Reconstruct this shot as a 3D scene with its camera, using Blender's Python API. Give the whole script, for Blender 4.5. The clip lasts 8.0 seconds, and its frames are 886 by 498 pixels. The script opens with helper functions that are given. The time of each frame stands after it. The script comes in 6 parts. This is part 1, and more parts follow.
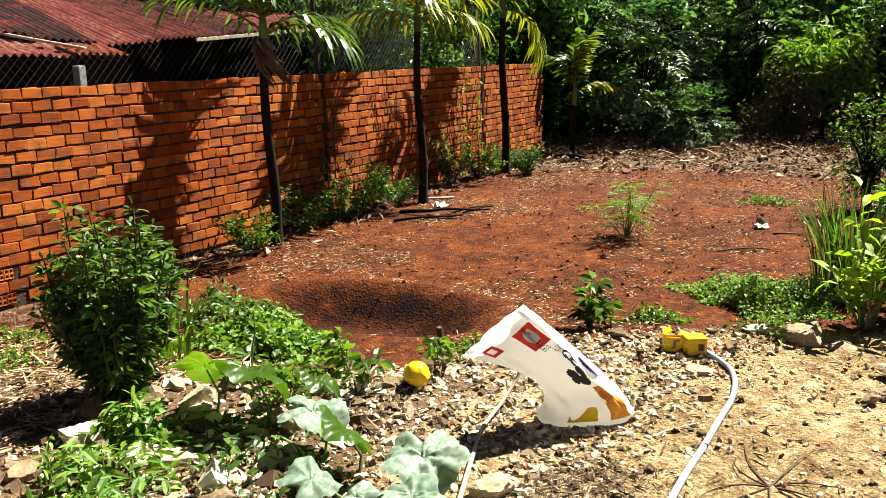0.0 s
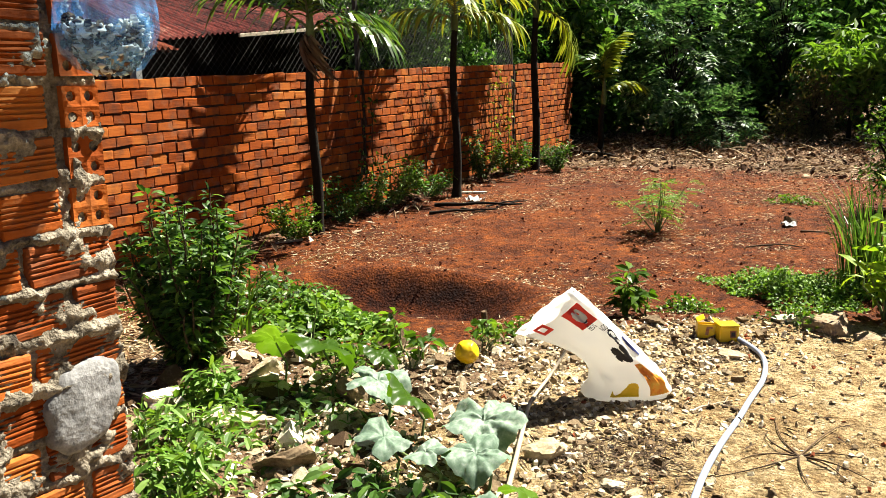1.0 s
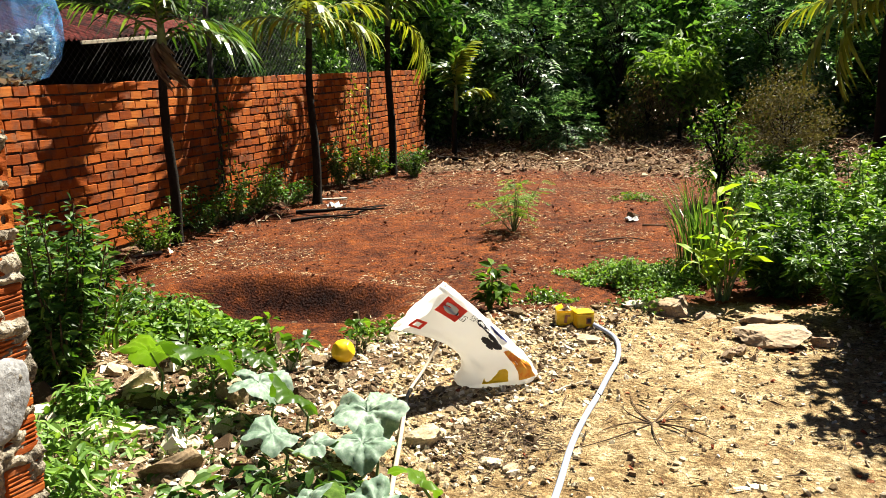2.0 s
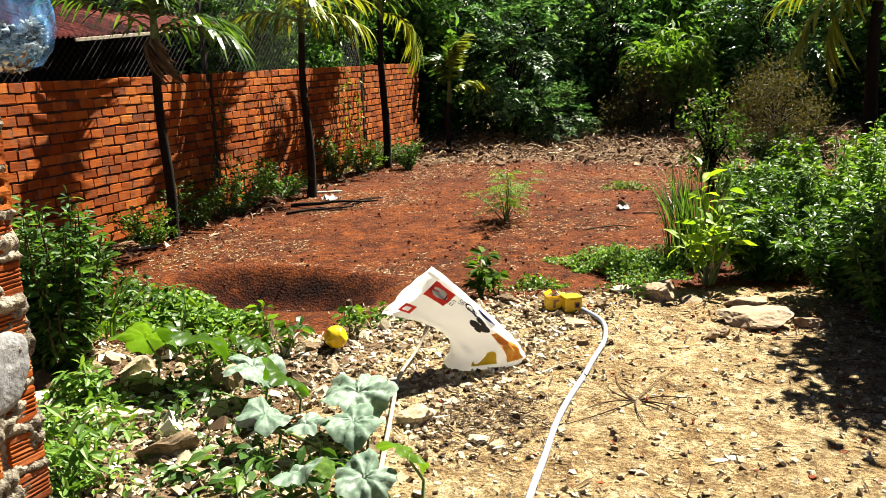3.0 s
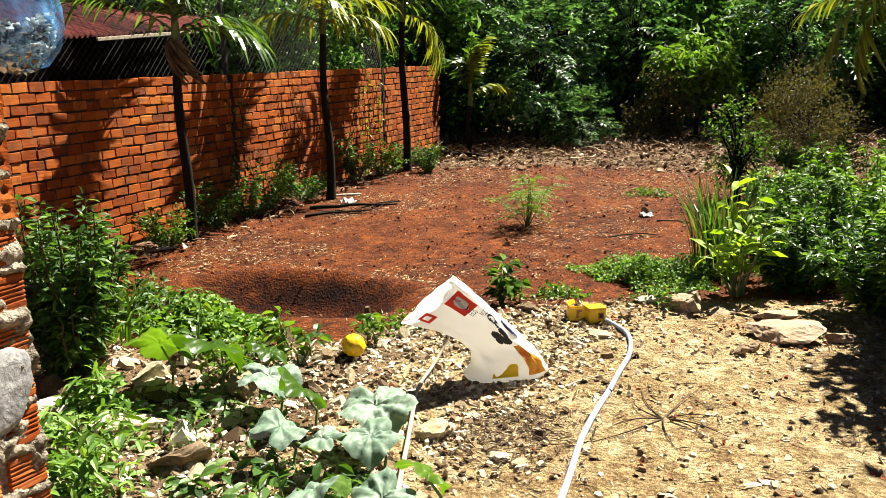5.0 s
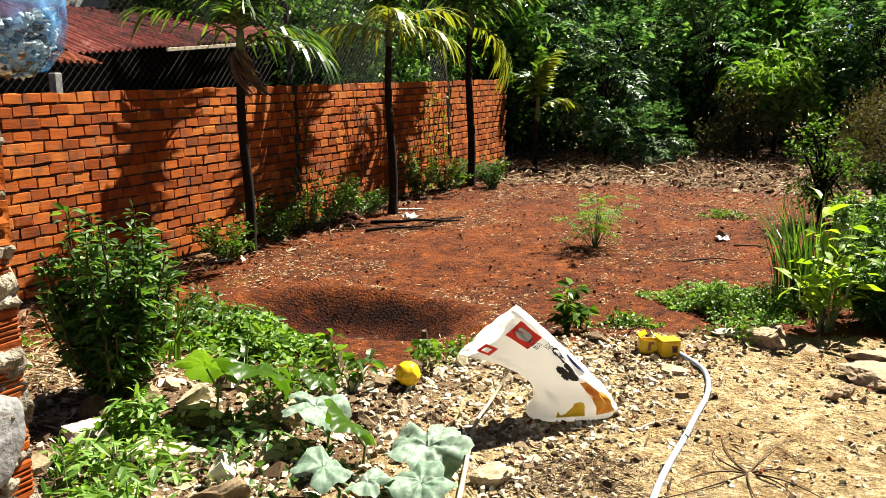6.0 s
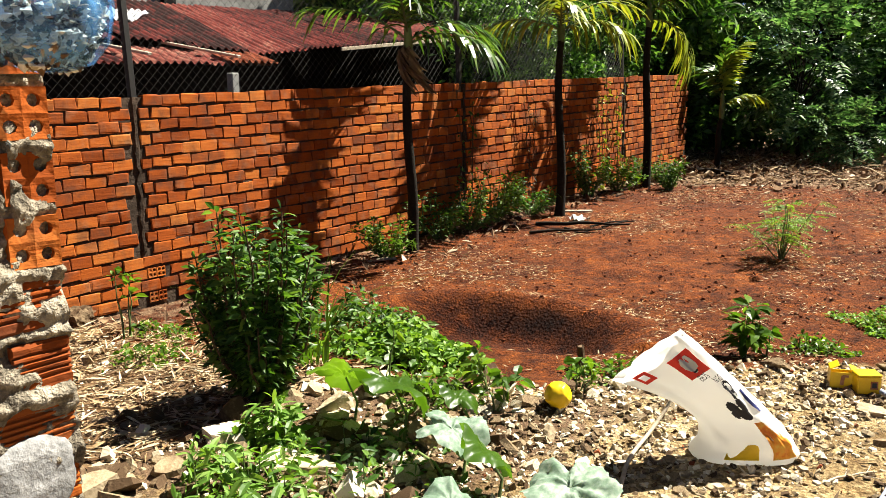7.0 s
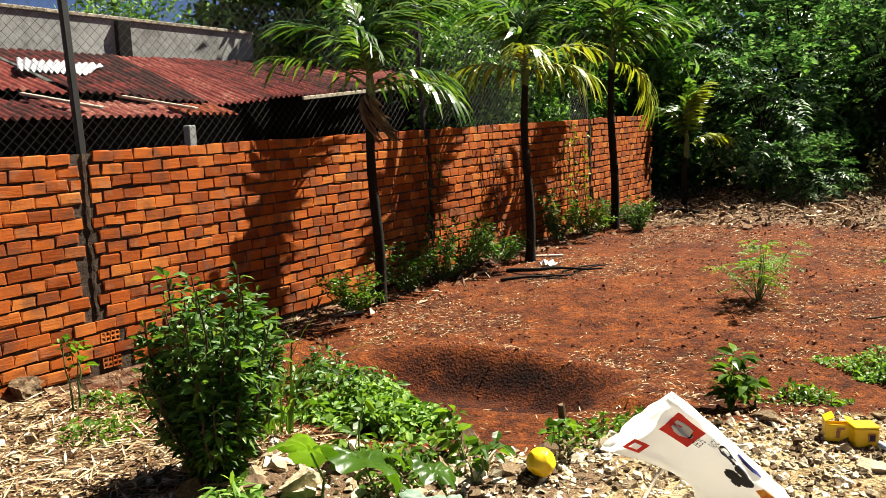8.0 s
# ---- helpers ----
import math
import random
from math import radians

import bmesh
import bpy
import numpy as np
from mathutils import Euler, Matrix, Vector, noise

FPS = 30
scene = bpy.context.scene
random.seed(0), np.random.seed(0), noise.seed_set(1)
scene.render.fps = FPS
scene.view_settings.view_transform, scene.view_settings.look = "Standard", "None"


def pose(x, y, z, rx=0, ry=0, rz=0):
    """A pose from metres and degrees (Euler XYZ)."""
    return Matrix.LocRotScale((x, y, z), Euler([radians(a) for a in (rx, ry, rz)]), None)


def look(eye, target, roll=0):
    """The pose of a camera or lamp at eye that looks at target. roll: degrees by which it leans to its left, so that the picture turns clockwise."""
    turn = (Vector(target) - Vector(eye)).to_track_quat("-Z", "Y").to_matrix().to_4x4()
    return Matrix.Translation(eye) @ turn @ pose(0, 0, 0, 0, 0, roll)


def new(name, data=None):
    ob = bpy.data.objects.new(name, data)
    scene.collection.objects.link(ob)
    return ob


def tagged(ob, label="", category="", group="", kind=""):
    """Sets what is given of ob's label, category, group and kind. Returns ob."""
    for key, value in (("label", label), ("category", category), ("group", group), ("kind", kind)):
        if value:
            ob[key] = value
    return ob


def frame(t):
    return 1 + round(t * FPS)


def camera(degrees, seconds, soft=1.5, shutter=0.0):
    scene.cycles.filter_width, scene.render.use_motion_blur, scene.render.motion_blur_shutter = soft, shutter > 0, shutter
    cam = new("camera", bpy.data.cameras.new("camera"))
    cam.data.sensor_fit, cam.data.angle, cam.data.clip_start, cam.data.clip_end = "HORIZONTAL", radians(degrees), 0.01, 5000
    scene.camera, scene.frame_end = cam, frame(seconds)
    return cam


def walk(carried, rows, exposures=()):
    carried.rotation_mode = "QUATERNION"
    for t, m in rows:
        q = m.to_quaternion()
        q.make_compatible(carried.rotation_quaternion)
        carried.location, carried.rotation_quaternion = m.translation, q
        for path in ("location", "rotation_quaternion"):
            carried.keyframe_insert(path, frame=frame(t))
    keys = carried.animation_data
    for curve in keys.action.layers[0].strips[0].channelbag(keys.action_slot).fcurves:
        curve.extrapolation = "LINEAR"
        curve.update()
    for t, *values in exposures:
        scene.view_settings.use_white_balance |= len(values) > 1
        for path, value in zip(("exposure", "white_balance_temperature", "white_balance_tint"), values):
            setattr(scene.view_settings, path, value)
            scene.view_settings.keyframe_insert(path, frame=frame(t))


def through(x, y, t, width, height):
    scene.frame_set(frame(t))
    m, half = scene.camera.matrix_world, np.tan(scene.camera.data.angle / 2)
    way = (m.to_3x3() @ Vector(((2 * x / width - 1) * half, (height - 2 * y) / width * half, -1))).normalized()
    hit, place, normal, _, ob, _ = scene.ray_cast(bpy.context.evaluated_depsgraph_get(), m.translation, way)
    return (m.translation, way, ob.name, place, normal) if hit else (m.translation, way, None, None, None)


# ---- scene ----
cam = camera(56.2, 8.0, soft=0.6)
METRES, EYE, TILT, LEAN, TURN = 1.847, 1.5, 0.0, 0.0, 29.2
ROWS = [
    (0.0, 0.0, 0.0, 0.0, -0.32, -10.81, 1.7),
    (0.5, -0.0463, -0.1139, -0.0023, 1.19, -11.07, 1.26),
    (1.0, -0.0946, -0.1754, 0.0048, 1.16, -10.99, 0.9),
    (1.5, -0.1354, -0.2198, 0.0054, -1.44, -10.33, 1.73),
    (2.0, -0.1448, -0.2682, 0.0029, -8.99, -10.68, 1.31),
    (3.5, -0.1134, -0.3431, -0.0141, -9.13, -11.29, 2.2),
    (4.0, -0.1045, -0.3435, -0.0135, -8.63, -11.53, 1.87),
    (5.5, -0.1332, -0.1886, -0.0043, -7.11, -10.48, 1.14),
    (6.0, -0.1072, -0.1031, -0.0071, -3.37, -9.86, 0.74),
    (6.5, -0.0567, -0.0215, 0.0008, 6.67, -9.41, 1.02),
    (7.0, -0.0535, 0.076, -0.0075, 8.7, -9.85, 1.02),
    (7.5, -0.0793, 0.1557, 0.0094, 8.98, -7.58, 1.6),
    (8.0, -0.074, 0.2185, 0.0075, 6.3, -6.92, 2.47),
]
walk(cam, [(t, pose(0, 0, EYE, TILT, LEAN, TURN) @ pose(METRES * x, METRES * y, METRES * z, 90 + pitch, roll, yaw)) for t, x, y, z, yaw, pitch, roll in ROWS])

# ---- light ----
TO_SUN = Vector((0.295, 0.62, 1.0)).normalized()
world = bpy.data.worlds.new("world")
scene.world = world
world.use_nodes = True
wn = world.node_tree
sky = wn.nodes.new("ShaderNodeTexSky")
sky.sky_type, sky.sun_disc = "NISHITA", False
sky.altitude, sky.air_density, sky.dust_density = 1500, 0.16, 0.5
sky.sun_elevation, sky.sun_rotation = math.asin(TO_SUN.z), math.atan2(TO_SUN.x, TO_SUN.y)
wn.links.new(sky.outputs[0], wn.nodes["Background"].inputs[0])
wn.nodes["Background"].inputs[1].default_value = 0.05
sun_data = bpy.data.lights.new("sun", "SUN")
sun_data.energy, sun_data.angle, sun_data.color = 5.0, radians(0.5), (1.0, 0.94, 0.8)
sun = new("sun", sun_data)
sun.matrix_world = look(TO_SUN * 40, (0, 0, 0))
scene.view_settings.exposure = 2.1

# ---- materials ----


def node_mat(name):
    m = bpy.data.materials.new(name)
    m.use_nodes = True
    return m, m.node_tree.nodes, m.node_tree.links, m.node_tree.nodes["Principled BSDF"]


def ramp(nodes, stops):
    r = nodes.new("ShaderNodeValToRGB")
    el = r.color_ramp.elements
    while len(el) < len(stops):
        el.new(0.5)
    for e, (p, c) in zip(el, stops):
        e.position, e.color = p, (*c, 1)
    return r


def noise_node(nodes, links, scale, detail=5, coord="Object", rough=0.6):
    tc = nodes.new("ShaderNodeTexCoord")
    n = nodes.new("ShaderNodeTexNoise")
    n.inputs["Scale"].default_value, n.inputs["Detail"].default_value = scale, detail
    n.inputs["Roughness"].default_value = rough
    links.new(tc.outputs[coord], n.inputs["Vector"])
    return n


def math_node(nodes, links, op, a, b):
    n = nodes.new("ShaderNodeMath")
    n.operation = op
    for i, v in enumerate((a, b)):
        if isinstance(v, (int, float)):
            n.inputs[i].default_value = v
        else:
            links.new(v, n.inputs[i])
    return n.outputs[0]


def mix_col(nodes, links, fac, a, b, blend="MIX"):
    n = nodes.new("ShaderNodeMix")
    n.data_type, n.blend_type = "RGBA", blend
    for s, v in ((n.inputs[0], fac), (n.inputs[6], a), (n.inputs[7], b)):
        if isinstance(v, tuple):
            s.default_value = (*v, 1)
        elif isinstance(v, (int, float)):
            s.default_value = v
        else:
            links.new(v, s)
    return n.outputs[2]


def piece_random(nodes, links):
    """A value of 0 to 1 for each piece, whether an object or an island of a joined mesh."""
    a = nodes.new("ShaderNodeObjectInfo").outputs["Random"]
    b = nodes.new("ShaderNodeNewGeometry").outputs["Random Per Island"]
    return math_node(nodes, links, "FRACT", math_node(nodes, links, "ADD", a, b), 0)


TONE = 0.62  # all base colours are set down to true reflectances by this


def toned(stops, k=None):
    return [(p, tuple((k or TONE) * q for q in c)) for p, c in stops]


def surface(name, stops, scale=6.0, fine=60.0, rough=0.8, bump=0.3, spread=0.5, metal=0.0, coord="Object", distance=0.01):
    """A mottled solid: colours by coarse and fine noise and by piece, with fine relief."""
    m, nodes, links, bsdf = node_mat(name)
    big = noise_node(nodes, links, scale, 6, coord)
    small = noise_node(nodes, links, fine, 4, coord)
    v = math_node(nodes, links, "ADD", math_node(nodes, links, "MULTIPLY", big.outputs[0], 0.6), math_node(nodes, links, "MULTIPLY", small.outputs[0], 0.4))
    r = piece_random(nodes, links)
    v = math_node(nodes, links, "ADD", v, math_node(nodes, links, "MULTIPLY", math_node(nodes, links, "SUBTRACT", r, 0.5), spread))
    c = ramp(nodes, toned(stops))
    links.new(v, c.inputs[0])
    links.new(c.outputs[0], bsdf.inputs["Base Color"])
    bsdf.inputs["Roughness"].default_value, bsdf.inputs["Metallic"].default_value = rough, metal
    bsdf.inputs["Specular IOR Level"].default_value = 0.12 if rough > 0.75 else 0.4
    b = nodes.new("ShaderNodeBump")
    b.inputs["Strength"].default_value, b.inputs["Distance"].default_value = bump, distance
    links.new(small.outputs[0], b.inputs["Height"])
    links.new(b.outputs[0], bsdf.inputs["Normal"])
    return m


def leaf_mat(name, dark, mid, light, gloss=0.45, through=0.5, glow=(1.0, 1.0, 0.35), grain=3.0, own=0.6, tone=None):
    """Leaves: colour by leaf, glossy above, letting sunlight through."""
    m, nodes, links, bsdf = node_mat(name)
    r = piece_random(nodes, links)
    n = noise_node(nodes, links, grain, 4)
    v = math_node(nodes, links, "ADD", math_node(nodes, links, "MULTIPLY", r, own), math_node(nodes, links, "MULTIPLY", n.outputs[0], 1 - own))
    c = ramp(nodes, toned([(0.15, dark), (0.5, mid), (0.9, light)], tone))
    links.new(v, c.inputs[0])
    links.new(c.outputs[0], bsdf.inputs["Base Color"])
    bsdf.inputs["Roughness"].default_value = gloss
    bsdf.inputs["Specular IOR Level"].default_value = 0.35
    t = nodes.new("ShaderNodeBsdfTranslucent")
    links.new(mix_col(nodes, links, 1.0, c.outputs[0], glow, "MULTIPLY"), t.inputs[0])
    mix = nodes.new("ShaderNodeMixShader")
    mix.inputs[0].default_value = through
    links.new(bsdf.outputs[0], mix.inputs[1])
    links.new(t.outputs[0], mix.inputs[2])
    links.new(mix.outputs[0], nodes["Material Output"].inputs[0])
    return m


def brick_mat(name, ribs):
    m, nodes, links, bsdf = node_mat(name)
    r = piece_random(nodes, links)
    big = noise_node(nodes, links, 7, 6)
    small = noise_node(nodes, links, 70, 5)
    score = noise_node(nodes, links, 4, 3)
    stain = noise_node(nodes, links, 5, 7)
    place = nodes.new("ShaderNodeNewGeometry").outputs["Position"]
    for q in (big, small, stain):
        links.new(place, q.inputs["Vector"])
    stretch = nodes.new("ShaderNodeMapping")
    stretch.inputs["Scale"].default_value = (1, 1, 16)
    stretch.inputs["Rotation"].default_value = (-0.032, 0, 0)
    links.new(place, stretch.inputs["Vector"])
    links.new(stretch.outputs[0], score.inputs["Vector"])
    scored = math_node(nodes, links, "ADD", math_node(nodes, links, "MULTIPLY", small.outputs[0], 0.45), math_node(nodes, links, "MULTIPLY", score.outputs[0], 0.55))
    v = math_node(nodes, links, "ADD", math_node(nodes, links, "MULTIPLY", r, 0.5), math_node(nodes, links, "MULTIPLY", scored, 0.5))
    c = ramp(nodes, toned([(0.1, (0.13, 0.026, 0.006)), (0.26, (0.28, 0.056, 0.007)), (0.42, (0.42, 0.09, 0.012)), (0.62, (0.56, 0.138, 0.02)), (0.85, (0.68, 0.24, 0.05))]))
    links.new(v, c.inputs[0])
    d = ramp(nodes, [(0.47, (0, 0, 0)), (0.66, (1, 1, 1))])
    links.new(stain.outputs[0], d.inputs[0])
    fac = math_node(nodes, links, "MULTIPLY", d.outputs[0], 0.6)
    col = mix_col(nodes, links, fac, c.outputs[0], (0.06, 0.035, 0.024))
    e = ramp(nodes, [(0.55, (0, 0, 0)), (0.75, (1, 1, 1))])
    links.new(big.outputs[0], e.inputs[0])
    col = mix_col(nodes, links, math_node(nodes, links, "MULTIPLY", e.outputs[0], 0.35), col, (0.24, 0.17, 0.11))
    links.new(col, bsdf.inputs["Base Color"])
    bsdf.inputs["Roughness"].default_value = 0.9
    bsdf.inputs["Specular IOR Level"].default_value = 0.12
    b = nodes.new("ShaderNodeBump")
    b.inputs["Strength"].default_value, b.inputs["Distance"].default_value = 0.8, 0.006
    links.new(scored, b.inputs["Height"])
    links.new(b.outputs[0], bsdf.inputs["Normal"])
    return m


M_BRICK = brick_mat("hollow_brick_clay", True)
M_MORTAR = surface("grey_mortar", [(0.3, (0.06, 0.05, 0.04)), (0.43, (0.28, 0.24, 0.18)), (0.56, (0.55, 0.48, 0.37)), (0.72, (0.84, 0.76, 0.62))], 16, 80, 0.95, 0.9, 0.2, distance=0.02)
M_JOINT = surface("weathered_joint_mortar", [(0.3, (0.02, 0.014, 0.01)), (0.55, (0.06, 0.042, 0.03)), (0.8, (0.16, 0.11, 0.08))], 8, 60, 0.95, 0.8, 0.2)
M_CEMENT = surface("trowelled_cement", [(0.3, (0.14, 0.14, 0.14)), (0.5, (0.33, 0.33, 0.33)), (0.68, (0.62, 0.62, 0.62))], 14, 80, 0.8, 0.4, 0.1)
M_STONE = surface("pale_rubble_stone", [(0.12, (0.1, 0.06, 0.032)), (0.36, (0.34, 0.25, 0.15)), (0.6, (0.62, 0.5, 0.33)), (0.9, (0.95, 0.86, 0.68))], 10, 70, 0.85, 0.5, 0.9)
M_PEBBLE = surface("sandy_pebble", [(0.15, (0.25, 0.17, 0.09)), (0.45, (0.5, 0.38, 0.22)), (0.75, (0.7, 0.6, 0.42))], 10, 70, 0.85, 0.4, 0.8)
M_ROCK = surface("buff_boulder_stone", [(0.25, (0.2, 0.12, 0.07)), (0.5, (0.46, 0.34, 0.22)), (0.75, (0.62, 0.5, 0.36))], 5, 50, 0.85, 0.6, 0.2)
M_SHARD = surface("broken_brick_shard", [(0.2, (0.25, 0.06, 0.025)), (0.6, (0.45, 0.14, 0.06)), (0.9, (0.5, 0.3, 0.2))], 10, 60, 0.9, 0.5, 0.8)
M_STRAW = surface("dry_straw", [(0.2, (0.15, 0.08, 0.035)), (0.5, (0.44, 0.29, 0.15)), (0.9, (0.8, 0.64, 0.42))], 8, 40, 0.8, 0.2, 0.9)
M_LITTER = surface("dry_leaf_litter", [(0.1, (0.05, 0.026, 0.014)), (0.45, (0.25, 0.14, 0.075)), (0.7, (0.45, 0.3, 0.18)), (0.95, (0.66, 0.54, 0.4))], 8, 40, 0.85, 0.3, 1.0)
M_BARK = surface("dark_palm_bark", [(0.25, (0.008, 0.007, 0.005)), (0.55, (0.022, 0.018, 0.013)), (0.8, (0.06, 0.05, 0.036))], 7, 45, 0.9, 0.6, 0.1)
M_TWIG = surface("brown_twig", [(0.25, (0.05, 0.032, 0.02)), (0.7, (0.17, 0.11, 0.065))], 9, 50, 0.85, 0.4, 0.4)
M_STEM = surface("green_stem", [(0.25, (0.06, 0.09, 0.025)), (0.7, (0.2, 0.28, 0.08))], 9, 50, 0.6, 0.2, 0.4)
M_ROOF = surface("rusty_red_roof_sheet", [(0.36, (0.025, 0.007, 0.006)), (0.48, (0.13, 0.022, 0.018)), (0.6, (0.2, 0.04, 0.03)), (0.78, (0.38, 0.18, 0.13))], 3.5, 18, 0.9, 0.3, 0.3)
M_TIN = surface("bare_tin_sheet", [(0.25, (0.3, 0.3, 0.32)), (0.7, (0.55, 0.56, 0.6))], 4, 30, 0.5, 0.1, 0.2, 0.3)
M_GREYWALL = surface("stained_grey_render", [(0.25, (0.1, 0.1, 0.095)), (0.5, (0.33, 0.33, 0.32)), (0.8, (0.55, 0.55, 0.54))], 1.5, 14, 0.95, 0.3, 0.1)
M_IRON = surface("dark_painted_iron", [(0.3, (0.006, 0.006, 0.006)), (0.8, (0.02, 0.017, 0.015))], 10, 60, 0.6, 0.2, 0.1)
# near black: on the shed walls, the roofs' shade is put into the colour
M_NEARBLACK = surface("near_black_panel", [(0.3, (0.006, 0.005, 0.005)), (0.8, (0.02, 0.017, 0.015))], 3, 30, 1.0, 0.2, 0.2)
M_HOSE = surface("pale_blue_hose", [(0.3, (0.36, 0.44, 0.62)), (0.7, (0.55, 0.62, 0.8))], 14, 90, 0.4, 0.1, 0.1)
M_CORD = surface("bleached_root", [(0.3, (0.42, 0.34, 0.24)), (0.7, (0.7, 0.62, 0.5))], 20, 90, 0.8, 0.3, 0.1)
M_YELLOW = surface("yellow_plastic", [(0.3, (0.95, 0.58, 0.008)), (0.7, (1.1, 0.76, 0.015))], 9, 60, 0.35, 0.05, 0.1)
M_INK = surface("black_print", [(0.3, (0.01, 0.01, 0.016)), (0.7, (0.022, 0.022, 0.04))], 20, 90, 0.6, 0.1, 0.1)
M_NAVY = surface("navy_print", [(0.3, (0.012, 0.02, 0.12)), (0.7, (0.02, 0.03, 0.2))], 20, 90, 0.6, 0.1, 0.1)
M_RED = surface("red_print", [(0.3, (1.0, 0.035, 0.02)), (0.7, (1.15, 0.06, 0.03))], 20, 90, 0.6, 0.1, 0.1)
M_ORANGE = surface("orange_print", [(0.38, (0.85, 0.16, 0.015)), (0.5, (1.1, 0.42, 0.03)), (0.62, (1.0, 0.66, 0.1))], 9, 40, 0.6, 0.1, 0.1)
M_WHITE = surface("white_print", [(0.3, (0.75, 0.75, 0.75)), (0.7, (0.82, 0.82, 0.82))], 20, 90, 0.6, 0.1, 0.1)
M_SACK = leaf_mat("white_woven_plastic", (0.78, 0.78, 0.77), (0.81, 0.82, 0.81), (0.85, 0.85, 0.84), 0.5, 0.42, (1, 0.98, 0.94), tone=0.95)

LEAF_TREE = leaf_mat("tree_leaf_green", (0.008, 0.028, 0.006), (0.075, 0.19, 0.03), (0.44, 0.68, 0.17), 0.35, 0.4, (0.8, 1, 0.4))
LEAF_BLUE = leaf_mat("feathery_leaf_green", (0.01, 0.035, 0.012), (0.09, 0.2, 0.065), (0.5, 0.72, 0.36), 0.35, 0.4, (0.8, 1, 0.45))
LEAF_BRIGHT = leaf_mat("sunny_leaf_green", (0.04, 0.1, 0.01), (0.12, 0.26, 0.022), (0.28, 0.46, 0.05), 0.35, 0.55)
LEAF_FRESH = leaf_mat("fresh_weed_leaf", (0.06, 0.15, 0.015), (0.2, 0.4, 0.05), (0.44, 0.66, 0.16), 0.5, 0.45)
LEAF_LIME = leaf_mat("lime_leaf", (0.16, 0.3, 0.02), (0.36, 0.58, 0.04), (0.6, 0.8, 0.08))
LEAF_SHRUB = leaf_mat("shrub_leaf_green", (0.015, 0.05, 0.01), (0.08, 0.2, 0.03), (0.28, 0.46, 0.1), 0.45)
LEAF_PALM = leaf_mat("palm_leaflet_green", (0.02, 0.06, 0.01), (0.08, 0.19, 0.03), (0.28, 0.42, 0.12), 0.25, 0.45)
LEAF_PALM_Y = leaf_mat("yellowing_palm_leaflet", (0.12, 0.17, 0.015), (0.32, 0.42, 0.04), (0.6, 0.62, 0.12), 0.35, 0.4, (1, 0.95, 0.3))
LEAF_DRY = leaf_mat("dead_palm_leaflet", (0.08, 0.05, 0.025), (0.2, 0.13, 0.07), (0.36, 0.27, 0.17), 0.8, 0.25, (1, 0.9, 0.7))
LEAF_GOURD = leaf_mat("gourd_leaf_grey_green", (0.05, 0.14, 0.06), (0.26, 0.38, 0.28), (0.8, 0.88, 0.8), 0.6, 0.3, (0.75, 1, 0.2), 34.0, 0.1)
LEAF_BROWN = leaf_mat("dry_bush_leaf", (0.06, 0.05, 0.02), (0.14, 0.12, 0.05), (0.24, 0.22, 0.09), 0.7, 0.3)


